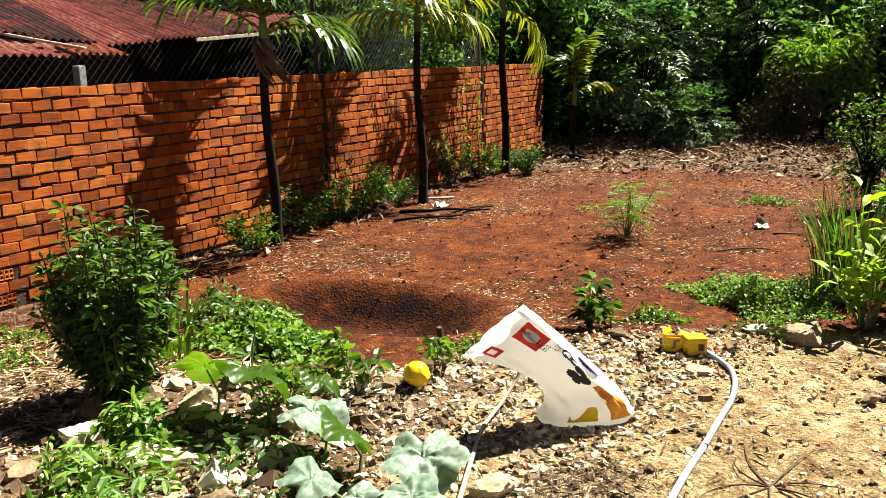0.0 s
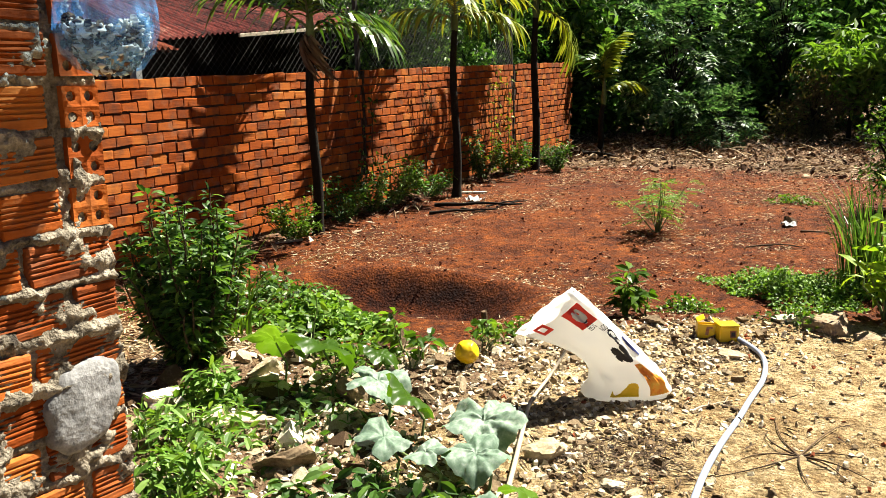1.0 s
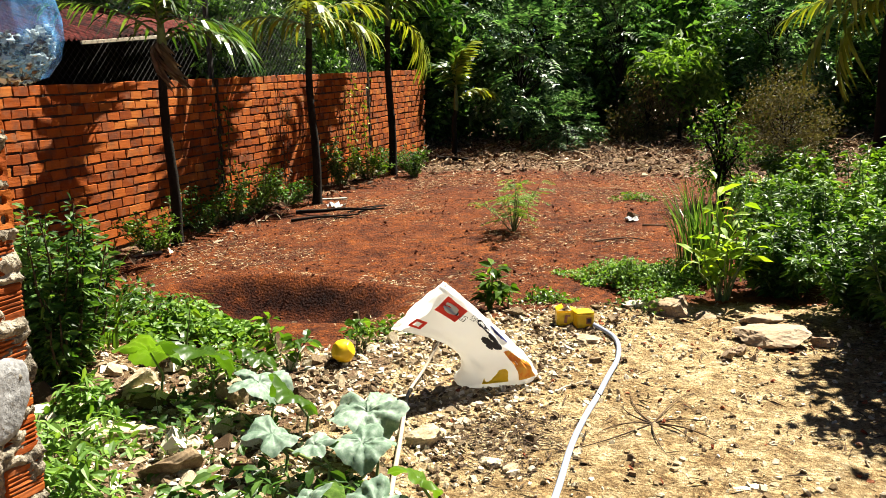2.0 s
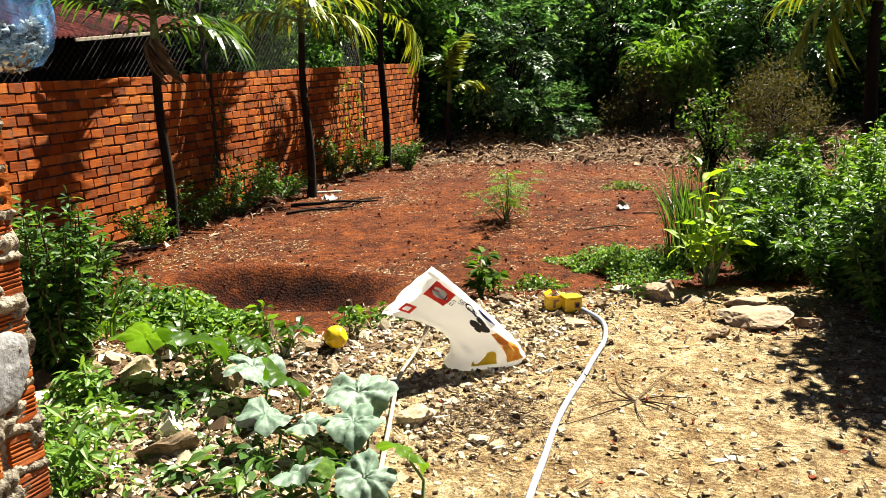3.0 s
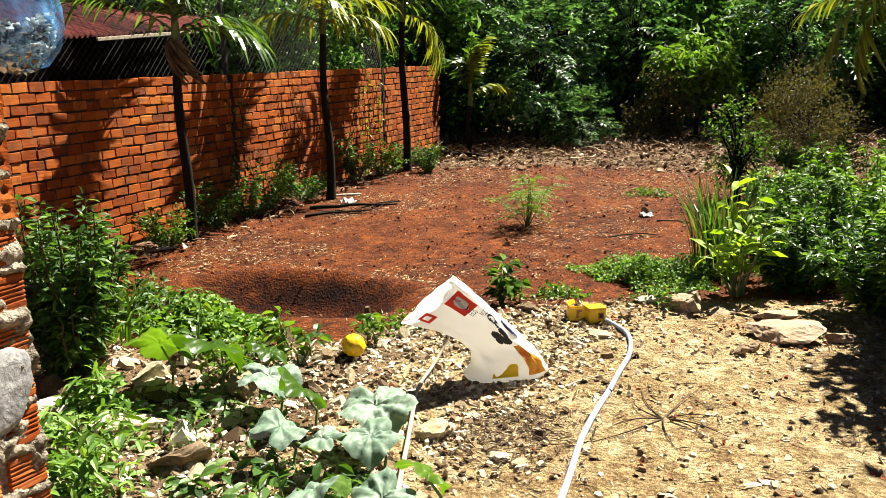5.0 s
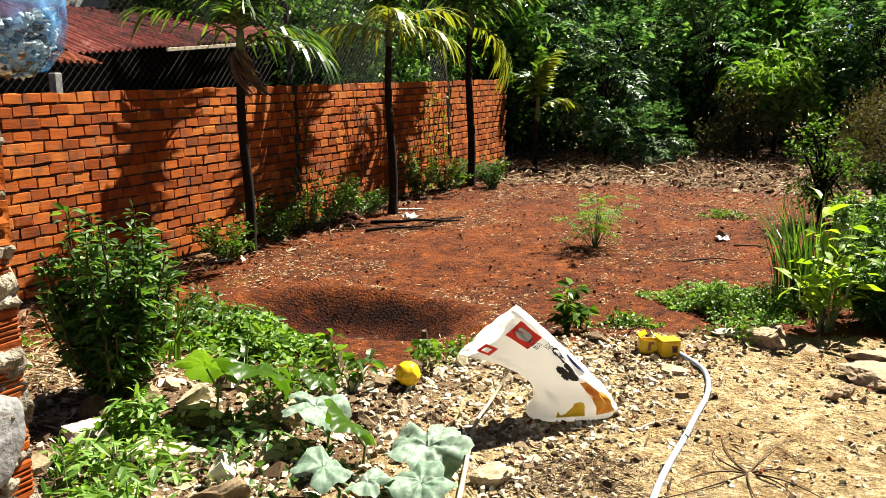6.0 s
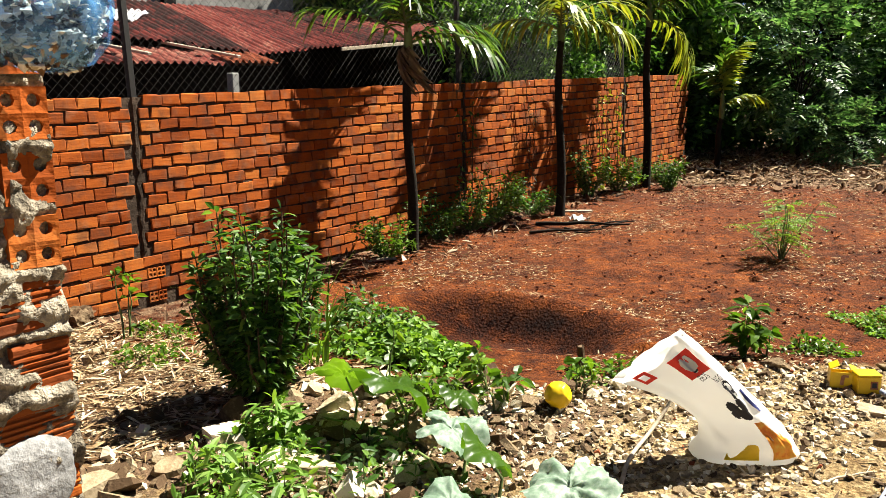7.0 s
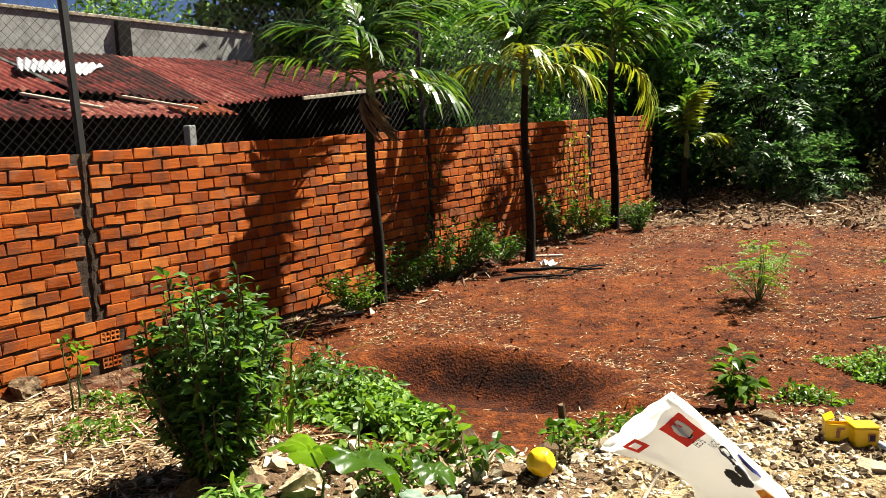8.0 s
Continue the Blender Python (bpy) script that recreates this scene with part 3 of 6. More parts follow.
def build_near_wall():
    wall = thing("wall_near", (0, 0, 0), "rough end of a ribbed hollow-brick wall smeared with mortar", "wall", kind="structure")
    rng = np.random.default_rng(5)
    part("core", bm_mesh("core", box_bm((0.16, 3.7, 2.6), (NEAR_X - 0.1, NEAR_END - 0.02 - 1.85, 1.2)), M_MORTAR), wall)
    bricks = {w: [ribbed_brick(w, s + int(w * 1000)) for s in range(4)] for w in (0.18, 0.12, 0.09)}
    ends = bm_mesh("brick_end", hollow_brick(0.18, 0.076, 0.078, 0.0105), M_BRICK)
    step = 0.096
    for row in range(26):
        z = 0.045 + row * step
        top = z > 1.27
        y = NEAR_END - rng.uniform(0, 0.008)
        if top:
            part("brick", ends, wall, m=pose(NEAR_X - 0.004 + rng.normal() * 0.003, y - 0.039, z, rng.normal() * 1.5, 0, rng.normal() * 2))
            y -= 0.1 + rng.uniform(0, 0.012)
        first = True
        while y > -0.9:
            w = (0.09 if row % 2 else 0.18) if first else 0.18
            if top and first:
                w = 0.12 if row % 2 else 0.18
            first = False
            part("brick", bricks[w][int(rng.integers(4))], wall, m=pose(NEAR_X + rng.normal() * 0.003, y - w / 2, z, rng.normal() * 1.2, rng.normal() * 1.0, rng.normal() * 1.2))
            y -= w + rng.uniform(0.013, 0.026)
    ny, nz = 190, 420
    ys, zs = np.linspace(0.0, NEAR_END - 0.004, ny), np.linspace(0.1, 2.45, nz)
    V = []
    for z in zs:
        joint = abs(((z - 0.045) / step + 0.5) % 1 - 0.5) * 2
        for y in ys:
            a = noise.fractal((y * 9, z * 13, 2.0), 0.7, 2.0, 5)
            b = noise.noise((y * 55, z * 55, 7.0))
            gap = 0.0105 * max(0, joint - 0.6) / 0.4
            if z > 1.27 and NEAR_END - 0.115 < y < NEAR_END - 0.07:
                gap = -0.012
            V.append((NEAR_X - 0.0145 + gap + (0.024 if z < 1.25 else 0.022) * min(0.9, max(0, a + (0.34 if z < 1.25 else 0.1))) + 0.005 * b + 0.003 * noise.noise((y * 120, z * 120, 5)), y, z))
    i = np.arange((nz - 1) * ny).reshape(nz - 1, ny)[:, :-1].ravel()
    part("mortar", mesh_arr("mortar", np.array(V), np.stack([i, i + 1, i + ny + 1, i + ny], 1), M_MORTAR, True), wall, "crumbly grey mortar squeezed out of the joints")
    rng = np.random.default_rng(3)
    bm = bmesh.new()
    rings = []
    ang = np.linspace(0, 2 * math.pi, 36, endpoint=False)
    out = [1 + 0.14 * noise.noise((math.cos(a) * 2, math.sin(a) * 2, 1)) + 0.07 * noise.noise((math.cos(a) * 7, math.sin(a) * 7, 4)) for a in ang]
    for s, d in ((1.0, -0.012), (1.02, 0.006), (0.93, 0.013), (0.7, 0.015), (0.4, 0.016), (0.1, 0.016)):
        rings.append([bm.verts.new((NEAR_X + d + 0.004 * noise.noise((math.cos(a) * s * 5, math.sin(a) * s * 5, 2)), 0.607 + math.cos(a) * 0.083 * s * o + 0.02 * math.sin(a) * s, 0.905 + math.sin(a) * 0.088 * s * o)) for a, o in zip(ang, out)])
    for a, b in zip(rings, rings[1:]):
        for i in range(36):
            j = (i + 1) % 36
            bm.faces.new((a[i], a[j], b[j], b[i]))
    bm.faces.new(rings[-1])
    bmesh.ops.recalc_face_normals(bm, faces=bm.faces)
    part("cement_patch", bm_mesh("cement_patch", bm, M_CEMENT, True), wall, "smooth grey trowelled cement patch")
    return wall


# ---- sheds behind the wall ----


def corrugated(name, corners, waves, material, rows=10, depth=0.018):
    """A corrugated sheet over four corners: low start, low end, high end, high start. Ridges run up the slope."""
    a, b, c, d = (np.array(p, float) for p in corners)
    n = waves * 6 + 1
    u, v = np.meshgrid(np.linspace(0, 1, n), np.linspace(0, 1, rows))
    P = (1 - v)[..., None] * (a + (b - a) * u[..., None]) + v[..., None] * (d + (c - d) * u[..., None])
    sag = 0.012 * np.sin(u * 17) * np.sin(v * 9)
    P[..., 2] += depth * np.sin(u * waves * 2 * math.pi) + sag
    i = np.arange((rows - 1) * n).reshape(rows - 1, n)[:, :-1].ravel()
    top = P.reshape(-1, 3)
    F = np.stack([i, i + 1, i + n + 1, i + n], 1)
    V = np.concatenate([top, top - (0, 0, 0.004)])
    F = np.concatenate([F, F[:, ::-1] + len(top)])
    return mesh_arr(name, V, F, material, True)


def sheeted_roof(parent, corners, count, waves, o, seed, label):
    """A roof of single overlapping sheets, each a little off its neighbour."""
    rng = np.random.default_rng(seed)
    a, b, c, d = (np.array(p, float) for p in corners)
    for k in range(count):
        u0, u1 = k / count - 0.006, (k + 1) / count + 0.01
        lift = np.array((rng.normal() * 0.03, 0, 0.012 * (k % 2) + rng.uniform(0, 0.012)))
        sheet = [a + (b - a) * u0, a + (b - a) * u1, d + (c - d) * u1, d + (c - d) * u0]
        sheet[0] = sheet[0] + (rng.normal() * 0.03, 0, 0)
        part("roof_sheet", corrugated("roof_sheet", [p + lift for p in sheet], waves, M_ROOF, 8), parent, label, o)


def build_sheds():
    low = thing("lean_to", (-7.6, 4.5, 0), "low dark shed with a rusty red corrugated roof", "shed")
    o = Matrix.Translation((7.6, -4.5, 0))
    sheeted_roof(low, [(-7.6, 0.5, 1.86), (-7.6, 6.45, 1.97), (-8.95, 6.95, 2.2), (-8.95, 0.5, 2.16)], 7, 10, o, 1, "rusty red corrugated sheet")
    part("roof_patch", corrugated("roof_patch", [(-7.55, 5.85, 1.99), (-7.55, 6.55, 2.0), (-8.5, 7.0, 2.16), (-8.5, 6.3, 2.15)], 8, M_SHARD), low, "lighter rusted sheet", o)
    for y in (3.3, 4.9, 6.0):
        part("batten", bm_mesh("batten", box_bm((1.3, 0.05, 0.03), (0, 0, 0), 0.006), M_CORD), low, "pale roof batten", o @ pose(-8.25, y, 2.11 + 0.008 * y, 0, 10, 4))
    # wall closing the gap below the eave, its shade painted in as near black
    part("wall", bm_mesh("wall", box_bm((0.08, 6.2, 2.05), (-8.6, 3.4, 1.02)), M_NEARBLACK), low, "board wall, near black for the shade under the roof", o)
    main = thing("shed", (-10, 10, 0), "long shed with a weathered red corrugated roof", "shed")
    o = Matrix.Translation((10, -10, 0))
    sheeted_roof(main, [(-8.6, 7.1, 2.16), (-8.6, 15.0, 2.95), (-12.0, 16.0, 3.35), (-12.0, 8.0, 3.14)], 10, 9, o, 2, "weathered red corrugated sheet")
    sheeted_roof(main, [(-9.3, 3.0, 2.42), (-8.7, 7.1, 2.2), (-12.0, 8.03, 3.16), (-12.0, 3.0, 3.02)], 5, 9, o, 3, "weathered red corrugated sheet")
    part("roof_sheet", corrugated("roof_sheet", [(-9.85, 5.35, 2.62), (-9.85, 6.2, 2.6), (-10.6, 6.95, 2.83), (-10.6, 5.75, 2.84)], 12, M_TIN), main, "bare silvery tin sheet", o)
    part("wall", bm_mesh("wall", box_bm((0.08, 9.0, 2.56), (-9.9, 11.6, 1.26)), M_NEARBLACK), main, "board wall, near black for the shade under the roof", o)
    part("wall", bm_mesh("wall", box_bm((0.08, 5.0, 2.5), (-9.9, 4.6, 1.25)), M_NEARBLACK), main, "board wall, near black for the shade under the roof", o)
    part("fascia", bm_mesh("fascia", box_bm((0.03, 3.2, 0.05), (0, 0, 0), 0.005), M_CORD), main, "pale edge board", o @ pose(-8.58, 10.2, 2.44, 5.7, 0, 0))
    grey = thing("wall_far", (0, 0, 0), "stained pale grey rendered wall behind the sheds", "wall", kind="structure")
    part("render", bm_mesh("render", box_bm((0.2, 13, 3.74), (-12.35, 4.6, 1.87), 0.01), M_GREYWALL), grey)
    part("pier", bm_mesh("pier", box_bm((0.1, 0.24, 3.74), (-12.2, 8.35, 1.86), 0.01), M_NEARBLACK), grey, "dark stained pier")
    part("coping", bm_mesh("coping", box_bm((0.26, 13, 0.06), (-12.35, 4.6, 3.772), 0.01), M_MORTAR), grey)
    post = thing("shed_post", (-7.0, 5.46, 0), "short pale concrete post behind the wall", "post")
    part("shaft", bm_mesh("shaft", box_bm((0.09, 0.09, 1.84), (0, 0, 0.92), 0.01), M_GREYWALL), post)
    return low


def build_fence():
    fence = thing("chain_link_fence", (-6.3, 4.0, 1.6), "dark chain-link fence on top of the brick wall", "fence")
    o = Matrix.Translation((6.3, -4.0, -1.6))
    for y in (-0.6, 3.9, 8.3, 12.7):
        part("post", bm_mesh("post", box_bm((0.055, 0.055, 1.6), (0, 0, 0.8), 0.006), M_IRON), fence, "dark iron post", o @ pose(-6.3, y, wall_top(y) - 0.15, 2.0, 0, 0))
    V, F, n = [], [], 0
    pitch, r = 0.085, 0.0018
    y0, y1, h = -0.6, 12.7, 1.25
    for s in (-1, 1):
        for k in range(int((y1 - y0 + h) / pitch) + 1):
            a = y0 + k * pitch - (h if s > 0 else 0)
            pts = [(a, 0.0), (a + s * h, h)]
            (p, q), (p2, q2) = pts
            lo, hi = min(p, p2), max(p, p2)
            if hi < y0 or lo > y1:
                continue

            def cut(y):
                yy = min(max(y, y0), y1)
                return yy, (yy - p) / (p2 - p) * h
            A, B = cut(p), cut(p2)
            if abs(A[0] - B[0]) < 0.02:
                continue
            v, f = tube([(-6.28 + s * 0.002, A[0], wall_top(A[0]) + A[1]), (-6.28 + s * 0.002, B[0], wall_top(B[0]) + B[1])], r, 3)
            V.append(v), F.append(f + n)
            n += len(v)
    part("mesh", mesh_arr("mesh", np.concatenate(V), np.concatenate(F), M_IRON), fence, "diamond wire netting", o)
    return fence

# ---- plants ----


def spread(n, rng):
    d = rng.normal(size=(n, 3))
    return unit(d) * rng.uniform(0.15, 1, (n, 1)) ** 0.45


def tree(name, x, y, height, crown_r, crown_z, material, label, seed, leaves=5000, leaf=(0.13, 0.055), clumps=70, feather=False, trunk_r=0.07, lean=(0, 0), squash=1.0, category="tree"):
    """A tapered trunk with limbs to every clump, and a crown of clumps of single leaves."""
    rng = np.random.default_rng(seed)
    z0 = gz(x, y) - 0.05
    ob = thing(name, (x, y, z0), label, category)
    top = np.array((lean[0], lean[1], crown_z))
    C = spread(clumps, rng) * (crown_r, crown_r, (height - crown_z) * squash)
    C += top + rng.normal(size=C.shape) * 0.12 * crown_r
    C[:, 2] = np.clip(C[:, 2], 0.25, height)
    t = np.linspace(0, 1, 7)[:, None]
    spine = top * t + np.array((0.12, 0.05, 0)) * np.sin(t * 5 + seed) * crown_r * 0.3
    items = [(spine, np.linspace(trunk_r, trunk_r * 0.5, 7))]
    for c in C[:: max(1, clumps // 26)]:
        a = spine[int(rng.integers(3, 7))]
        m = (a + c) / 2 + np.array((0, 0, 0.12)) * crown_r
        items.append((np.array([a, m, c]), (trunk_r * 0.4, trunk_r * 0.25, trunk_r * 0.08)))
    part("trunk", mesh_arr("trunk", *tubes(items, 6), M_BARK, True), ob, "dark bark trunk and limbs")
    per = max(1, leaves // clumps)
    size = crown_r * 0.21 + 0.06
    if feather:
        pairs = 7
        k = max(1, per // (2 * pairs))
        B = np.repeat(C, k, 0) + rng.normal(size=(clumps * k, 3)) * size * 0.55
        D = unit(B - top * (1, 1, 0.8) + rng.normal(size=B.shape) * crown_r * 0.5)
        P, D, N = compound(B, D, leaf[0] * 3.2, pairs, 0, 0, rng)
    else:
        P = np.repeat(C, per, 0) + rng.normal(size=(clumps * per, 3)) * size * (0.62, 0.62, 0.5)
        D = rand_dirs(len(P), -0.1, rng)
        N = rand_dirs(len(P), 0.35, rng)
    s = rng.uniform(0.6, 1.25, len(P))
    part("crown", leaf_mesh("crown", P, D, N, leaf[0] * s, leaf[1] * s, material, 0.25), ob, "many small green leaves")
    return ob


def shrub(name, x, y, height, radius, material, label, seed, stems=14, per=45, leaf=(0.07, 0.03), fine=True, category="shrub", lower=0.12, group="", single=False):
    """Stems from one root, each set with leaves along its upper part."""
    rng = np.random.default_rng(seed)
    z0 = gz(x, y) - 0.02
    ob = thing(name, (x, y, z0), label, category, group)
    items, P, D = [], [], []
    for _ in range(stems):
        a, r, h = rng.uniform(0, 2 * math.pi), radius * rng.uniform(0.15, 1) ** 0.7, height * rng.uniform(0.5, 1.08)
        tip = np.array((math.cos(a) * r, math.sin(a) * r, h * (1 - 0.25 * (r / radius) ** 2)))
        t = np.linspace(0, 1, 6)[:, None]
        line = tip * t + np.array((math.cos(a), math.sin(a), 0)) * 0.12 * radius * np.sin(t * math.pi) + rng.normal(size=(6, 3)) * 0.012
        line[0] = (math.cos(a) * 0.03, math.sin(a) * 0.03, 0)
        items.append((line, np.linspace(0.008, 0.002, 6) * (0.6 + height)))
        u = rng.uniform(lower, 1, per) ** 0.75
        P.append(np.stack([np.interp(u, t[:, 0], line[:, i]) for i in range(3)], 1))
        d = rng.normal(size=(per, 3))
        d[:, 2] = d[:, 2] * 0.4 + 0.35
        D.append(d)
    P, D = np.concatenate(P), unit(np.concatenate(D))
    s = rng.uniform(0.55, 1.25, len(P))
    P = P + D * leaf[0] * 0.3
    N = rand_dirs(len(P), 1.2, rng)
    for line, rad in items:
        part("stem", mesh_arr("stem", *tube(line, rad, 5), M_STEM if height < 1.0 else M_TWIG, True), ob)
    if single:
        me = leaf_mesh("leaf", np.zeros((1, 3)), np.array([(1.0, 0, 0)]), np.array([(0, 0, 1.0)]), leaf[0], leaf[1], material, 0.35, True)
        for p, d, k in zip(P, D, s):
            part("leaf", me, ob, m=Matrix.Translation(p) @ Vector(d).to_track_quat("X", "Z").to_matrix().to_4x4() @ Matrix.Rotation(rng.normal() * 0.5, 4, "X") @ Matrix.Scale(k, 4))
    else:
        part("foliage", leaf_mesh("foliage", P, D, N, leaf[0] * s, leaf[1] * s, material, 0.3, fine), ob, "pointed green leaves")
    return ob


def feather_shrub(name, x, y, height, radius, material, label, seed, stems=9, fronds=9, length=0.18, leaf=(0.03, 0.012), category="shrub"):
    rng = np.random.default_rng(seed)
    ob = thing(name, (x, y, gz(x, y) - 0.02), label, category)
    items, B, D = [], [], []
    for _ in range(stems):
        a, r = rng.uniform(0, 2 * math.pi), radius * rng.uniform(0.1, 0.8)
        tip = np.array((math.cos(a) * r, math.sin(a) * r, height * rng.uniform(0.55, 0.95)))
        line = np.linspace(0, 1, 5)[:, None] * tip + rng.normal(size=(5, 3)) * 0.01
        items.append((line, np.linspace(0.007, 0.002, 5)))
        for _ in range(fronds):
            u = rng.uniform(0.35, 1)
            B.append(tip * u)
            b = rng.uniform(0, 2 * math.pi)
            D.append((math.cos(b), math.sin(b), rng.uniform(0, 0.7)))
    P, DD, N = compound(np.array(B), np.array(D), length, 8, 0, 0, rng)
    s = rng.uniform(0.7, 1.2, len(P))
    for line, rad in items:
        part("stem", mesh_arr("stem", *tube(line, rad, 5), M_STEM, True), ob)
    part("foliage", leaf_mesh("foliage", P, DD, N, leaf[0] * s, leaf[1] * s, material, 0.2), ob, "feathery leaflets")
    return ob


def ground_cover(name, xy, radii, count, height, leaf, material, label, seed, category="plants"):
    """A low patch of leafy weeds: short stems and leaves heaped to a soft mound."""
    rng = np.random.default_rng(seed)
    ob = thing(name, (xy[0], xy[1], gz(*xy)), label, category, kind="stuff")
    a, r = rng.uniform(0, 2 * math.pi, count), rng.uniform(0, 1, count) ** 0.6
    r = r * (1 + 0.25 * np.sin(a * 3 + seed) + 0.15 * np.sin(a * 7))
    x, y = radii[0] * r * np.cos(a), radii[1] * r * np.sin(a)
    z = ground_z(x + xy[0], y + xy[1]) - gz(*xy) + height * rng.uniform(0.1, 1, count) * np.clip(1.15 - r * r, 0.15, 1) * (0.75 + 0.5 * np.sin(x * 9 + seed) * np.sin(y * 8))
    P = np.stack([x, y, z], 1)
    s = rng.uniform(0.5, 1.3, count)
    part("foliage", leaf_mesh("foliage", P, rand_dirs(count, 0.15, rng), rand_dirs(count, 1.6, rng), leaf[0] * s, leaf[1] * s, material, 0.25, True), ob, "small fresh green leaves")
    k = count // 8
    items = [(np.array([(p[0] * 0.95, p[1] * 0.95, float(ground_z(p[0] + xy[0], p[1] + xy[1])) - gz(*xy) - 0.01), p]), (0.0035, 0.002)) for p in P[:k]]
    part("stems", mesh_arr("stems", *tubes(items, 4), M_STEM, True), ob)
    return ob


def blades(name, x, y, count, length, width, material, label, seed, spread_r=0.12, category="grass", bend=0.7):
    """A tuft of long arching blades."""
    rng = np.random.default_rng(seed)
    ob = thing(name, (x, y, gz(x, y)), label, category)
    F = np.array([(2 * i, 2 * i + 1, 2 * i + 3, 2 * i + 2) for i in range(5)])
    for _ in range(count):
        a, out = rng.uniform(0, 2 * math.pi), rng.uniform(0.1, bend)
        d = np.array((math.cos(a), math.sin(a), 0))
        s = np.array((-math.sin(a), math.cos(a), 0))
        L, w = length * rng.uniform(0.5, 1), width * rng.uniform(0.6, 1)
        b = d * rng.uniform(0, spread_r) + s * rng.normal() * spread_r * 0.4
        t = np.linspace(0, 1, 6)[:, None]
        mid = b + d * (out * L * t**2) + np.array((0, 0, 1)) * L * (t - 0.32 * out * t**3)
        ww = w * (1 - t**2) + 0.0008
        v = np.stack([mid - s * ww, mid + s * ww], 1).reshape(-1, 3)
        part("blade", mesh_arr("blade", v, F, material, True), ob)
    return ob


def frond_mesh(length, leaflet, width, arch, material, seed, pairs=17, start=0.08, hang=0.8):
    """A palm frond along +x from the origin: an arching rachis with strap leaflets hanging at both sides."""
    rng = np.random.default_rng(seed)
    t = np.linspace(0, 1, 12)
    line = np.stack([length * (t - 0.18 * arch * t**2), np.zeros(12), length * (0.55 * t - arch * t**2)], 1)
    rachis = mesh_arr("frond", *tube(line, np.linspace(0.014, 0.003, 12), 5), M_STEM if material != LEAF_DRY else M_TWIG, True)
    V, F, n = [], [], 0
    for i in range(pairs):
        u = start + (1 - start) * i / (pairs - 1)
        p = np.array([np.interp(u, t, line[:, k]) for k in range(3)])
        q = np.array([np.interp(min(u + 0.02, 1), t, line[:, k]) - np.interp(u - 0.02, t, line[:, k]) for k in range(3)])
        q = q / np.linalg.norm(q)
        L = leaflet * (0.55 + 0.9 * math.sin(math.pi * (0.15 + 0.75 * u))) * 0.7 * rng.uniform(0.85, 1.1)
        for s in (-1, 1):
            side = np.array((0.0, s, 0.0)) * (1 - 0.5 * u) + q * (0.55 + 0.5 * u) + rng.normal(size=3) * 0.16 + np.array((0, 0, 0.25))
            side /= np.linalg.norm(side)
            w = np.cross(side, (0, 0, 1.0))
            w = w / (np.linalg.norm(w) + 1e-6)
            e = np.linspace(0, 1, 5)[:, None]
            drop = hang * rng.uniform(0.7, 1.2)
            mid = p + side * L * (e - 0.25 * drop * e**2) + np.array((0, 0, -1.0)) * L * drop * 0.75 * e**2
            ww = width * rng.uniform(0.8, 1.25) * np.array((0.5, 1, 0.95, 0.6, 0.06))[:, None]
            v = np.stack([mid - w * ww, mid + w * ww], 1).reshape(-1, 3)
            V.append(v)
            F.append(np.array([(2 * k, 2 * k + 1, 2 * k + 3, 2 * k + 2) for k in range(4)]) + n)
            n += len(v)
    return rachis, mesh_arr("leaf_blade", np.concatenate(V), np.concatenate(F), material)


def palm(x, y, trunk_h, lean, fronds, seed, label, trunk_r=0.06, length=1.3, leaflet=0.5, name="palm_tree", width=0.019):
    """fronds: rows of (azimuth, rise, kind); kind g green, y yellowing, d dead."""
    rng = np.random.default_rng(seed)
    ob = thing(name, (x, y, gz(x, y) - 0.04), label, "palm tree", "areca palms along the wall")
    t = np.linspace(0, 1, 14)
    line = np.stack([lean[0] * t + 0.02 * np.sin(6 * t), lean[1] * t + 0.025 * np.sin(5 * t + 1), trunk_h * t], 1)
    rad = trunk_r * (1.25 - 0.4 * t) * (1 + 0.06 * (np.arange(14) % 2))
    rad[0] *= 1.35
    part("trunk", mesh_arr("trunk", *tube(line, rad, 10), M_BARK, True), ob, "slim dark ringed trunk")
    shaft = np.array([line[-1] + (0, 0, h) for h in (-0.02, 0.1, 0.3, 0.5)])
    part("crownshaft", mesh_arr("crownshaft", *tube(shaft, (trunk_r * 0.9, trunk_r * 1.05, trunk_r * 0.75, 0.015), 10), M_STEM, True), ob, "smooth green crownshaft")
    inner = [(k * 97 + seed * 20, 58 + (k * 13) % 24, "s") for k in range(2)]
    for i, (az, rise, kind) in enumerate(list(fronds) + inner):
        mat = {"g": LEAF_PALM, "y": LEAF_PALM_Y, "d": LEAF_DRY, "s": LEAF_PALM}[kind]
        L = length * rng.uniform(0.72, 1.1) * {"d": 0.32, "s": 0.5}.get(kind, 1)
        rib, me = frond_mesh(L, leaflet * (0.4 if kind == "d" else 1), width, (0.98 if kind == "d" else rng.uniform(0.36, 0.62)) + max(0, -rise) / 120, mat, seed * 31 + i, hang=rng.uniform(0.7, 1.2) if kind != "d" else 1.3)
        h = 0.12 + 0.3 * max(0, rise) / 70
        frond = part("frond", rib, ob, {"g": "arching green frond", "y": "yellowing frond", "d": "dead brown hanging frond", "s": "short young green frond"}[kind], Matrix.Translation(line[-1] + (0, 0, h)) @ pose(0, 0, 0, 0, -rise, az))
        part("leaf_blade", me, frond)
    return ob


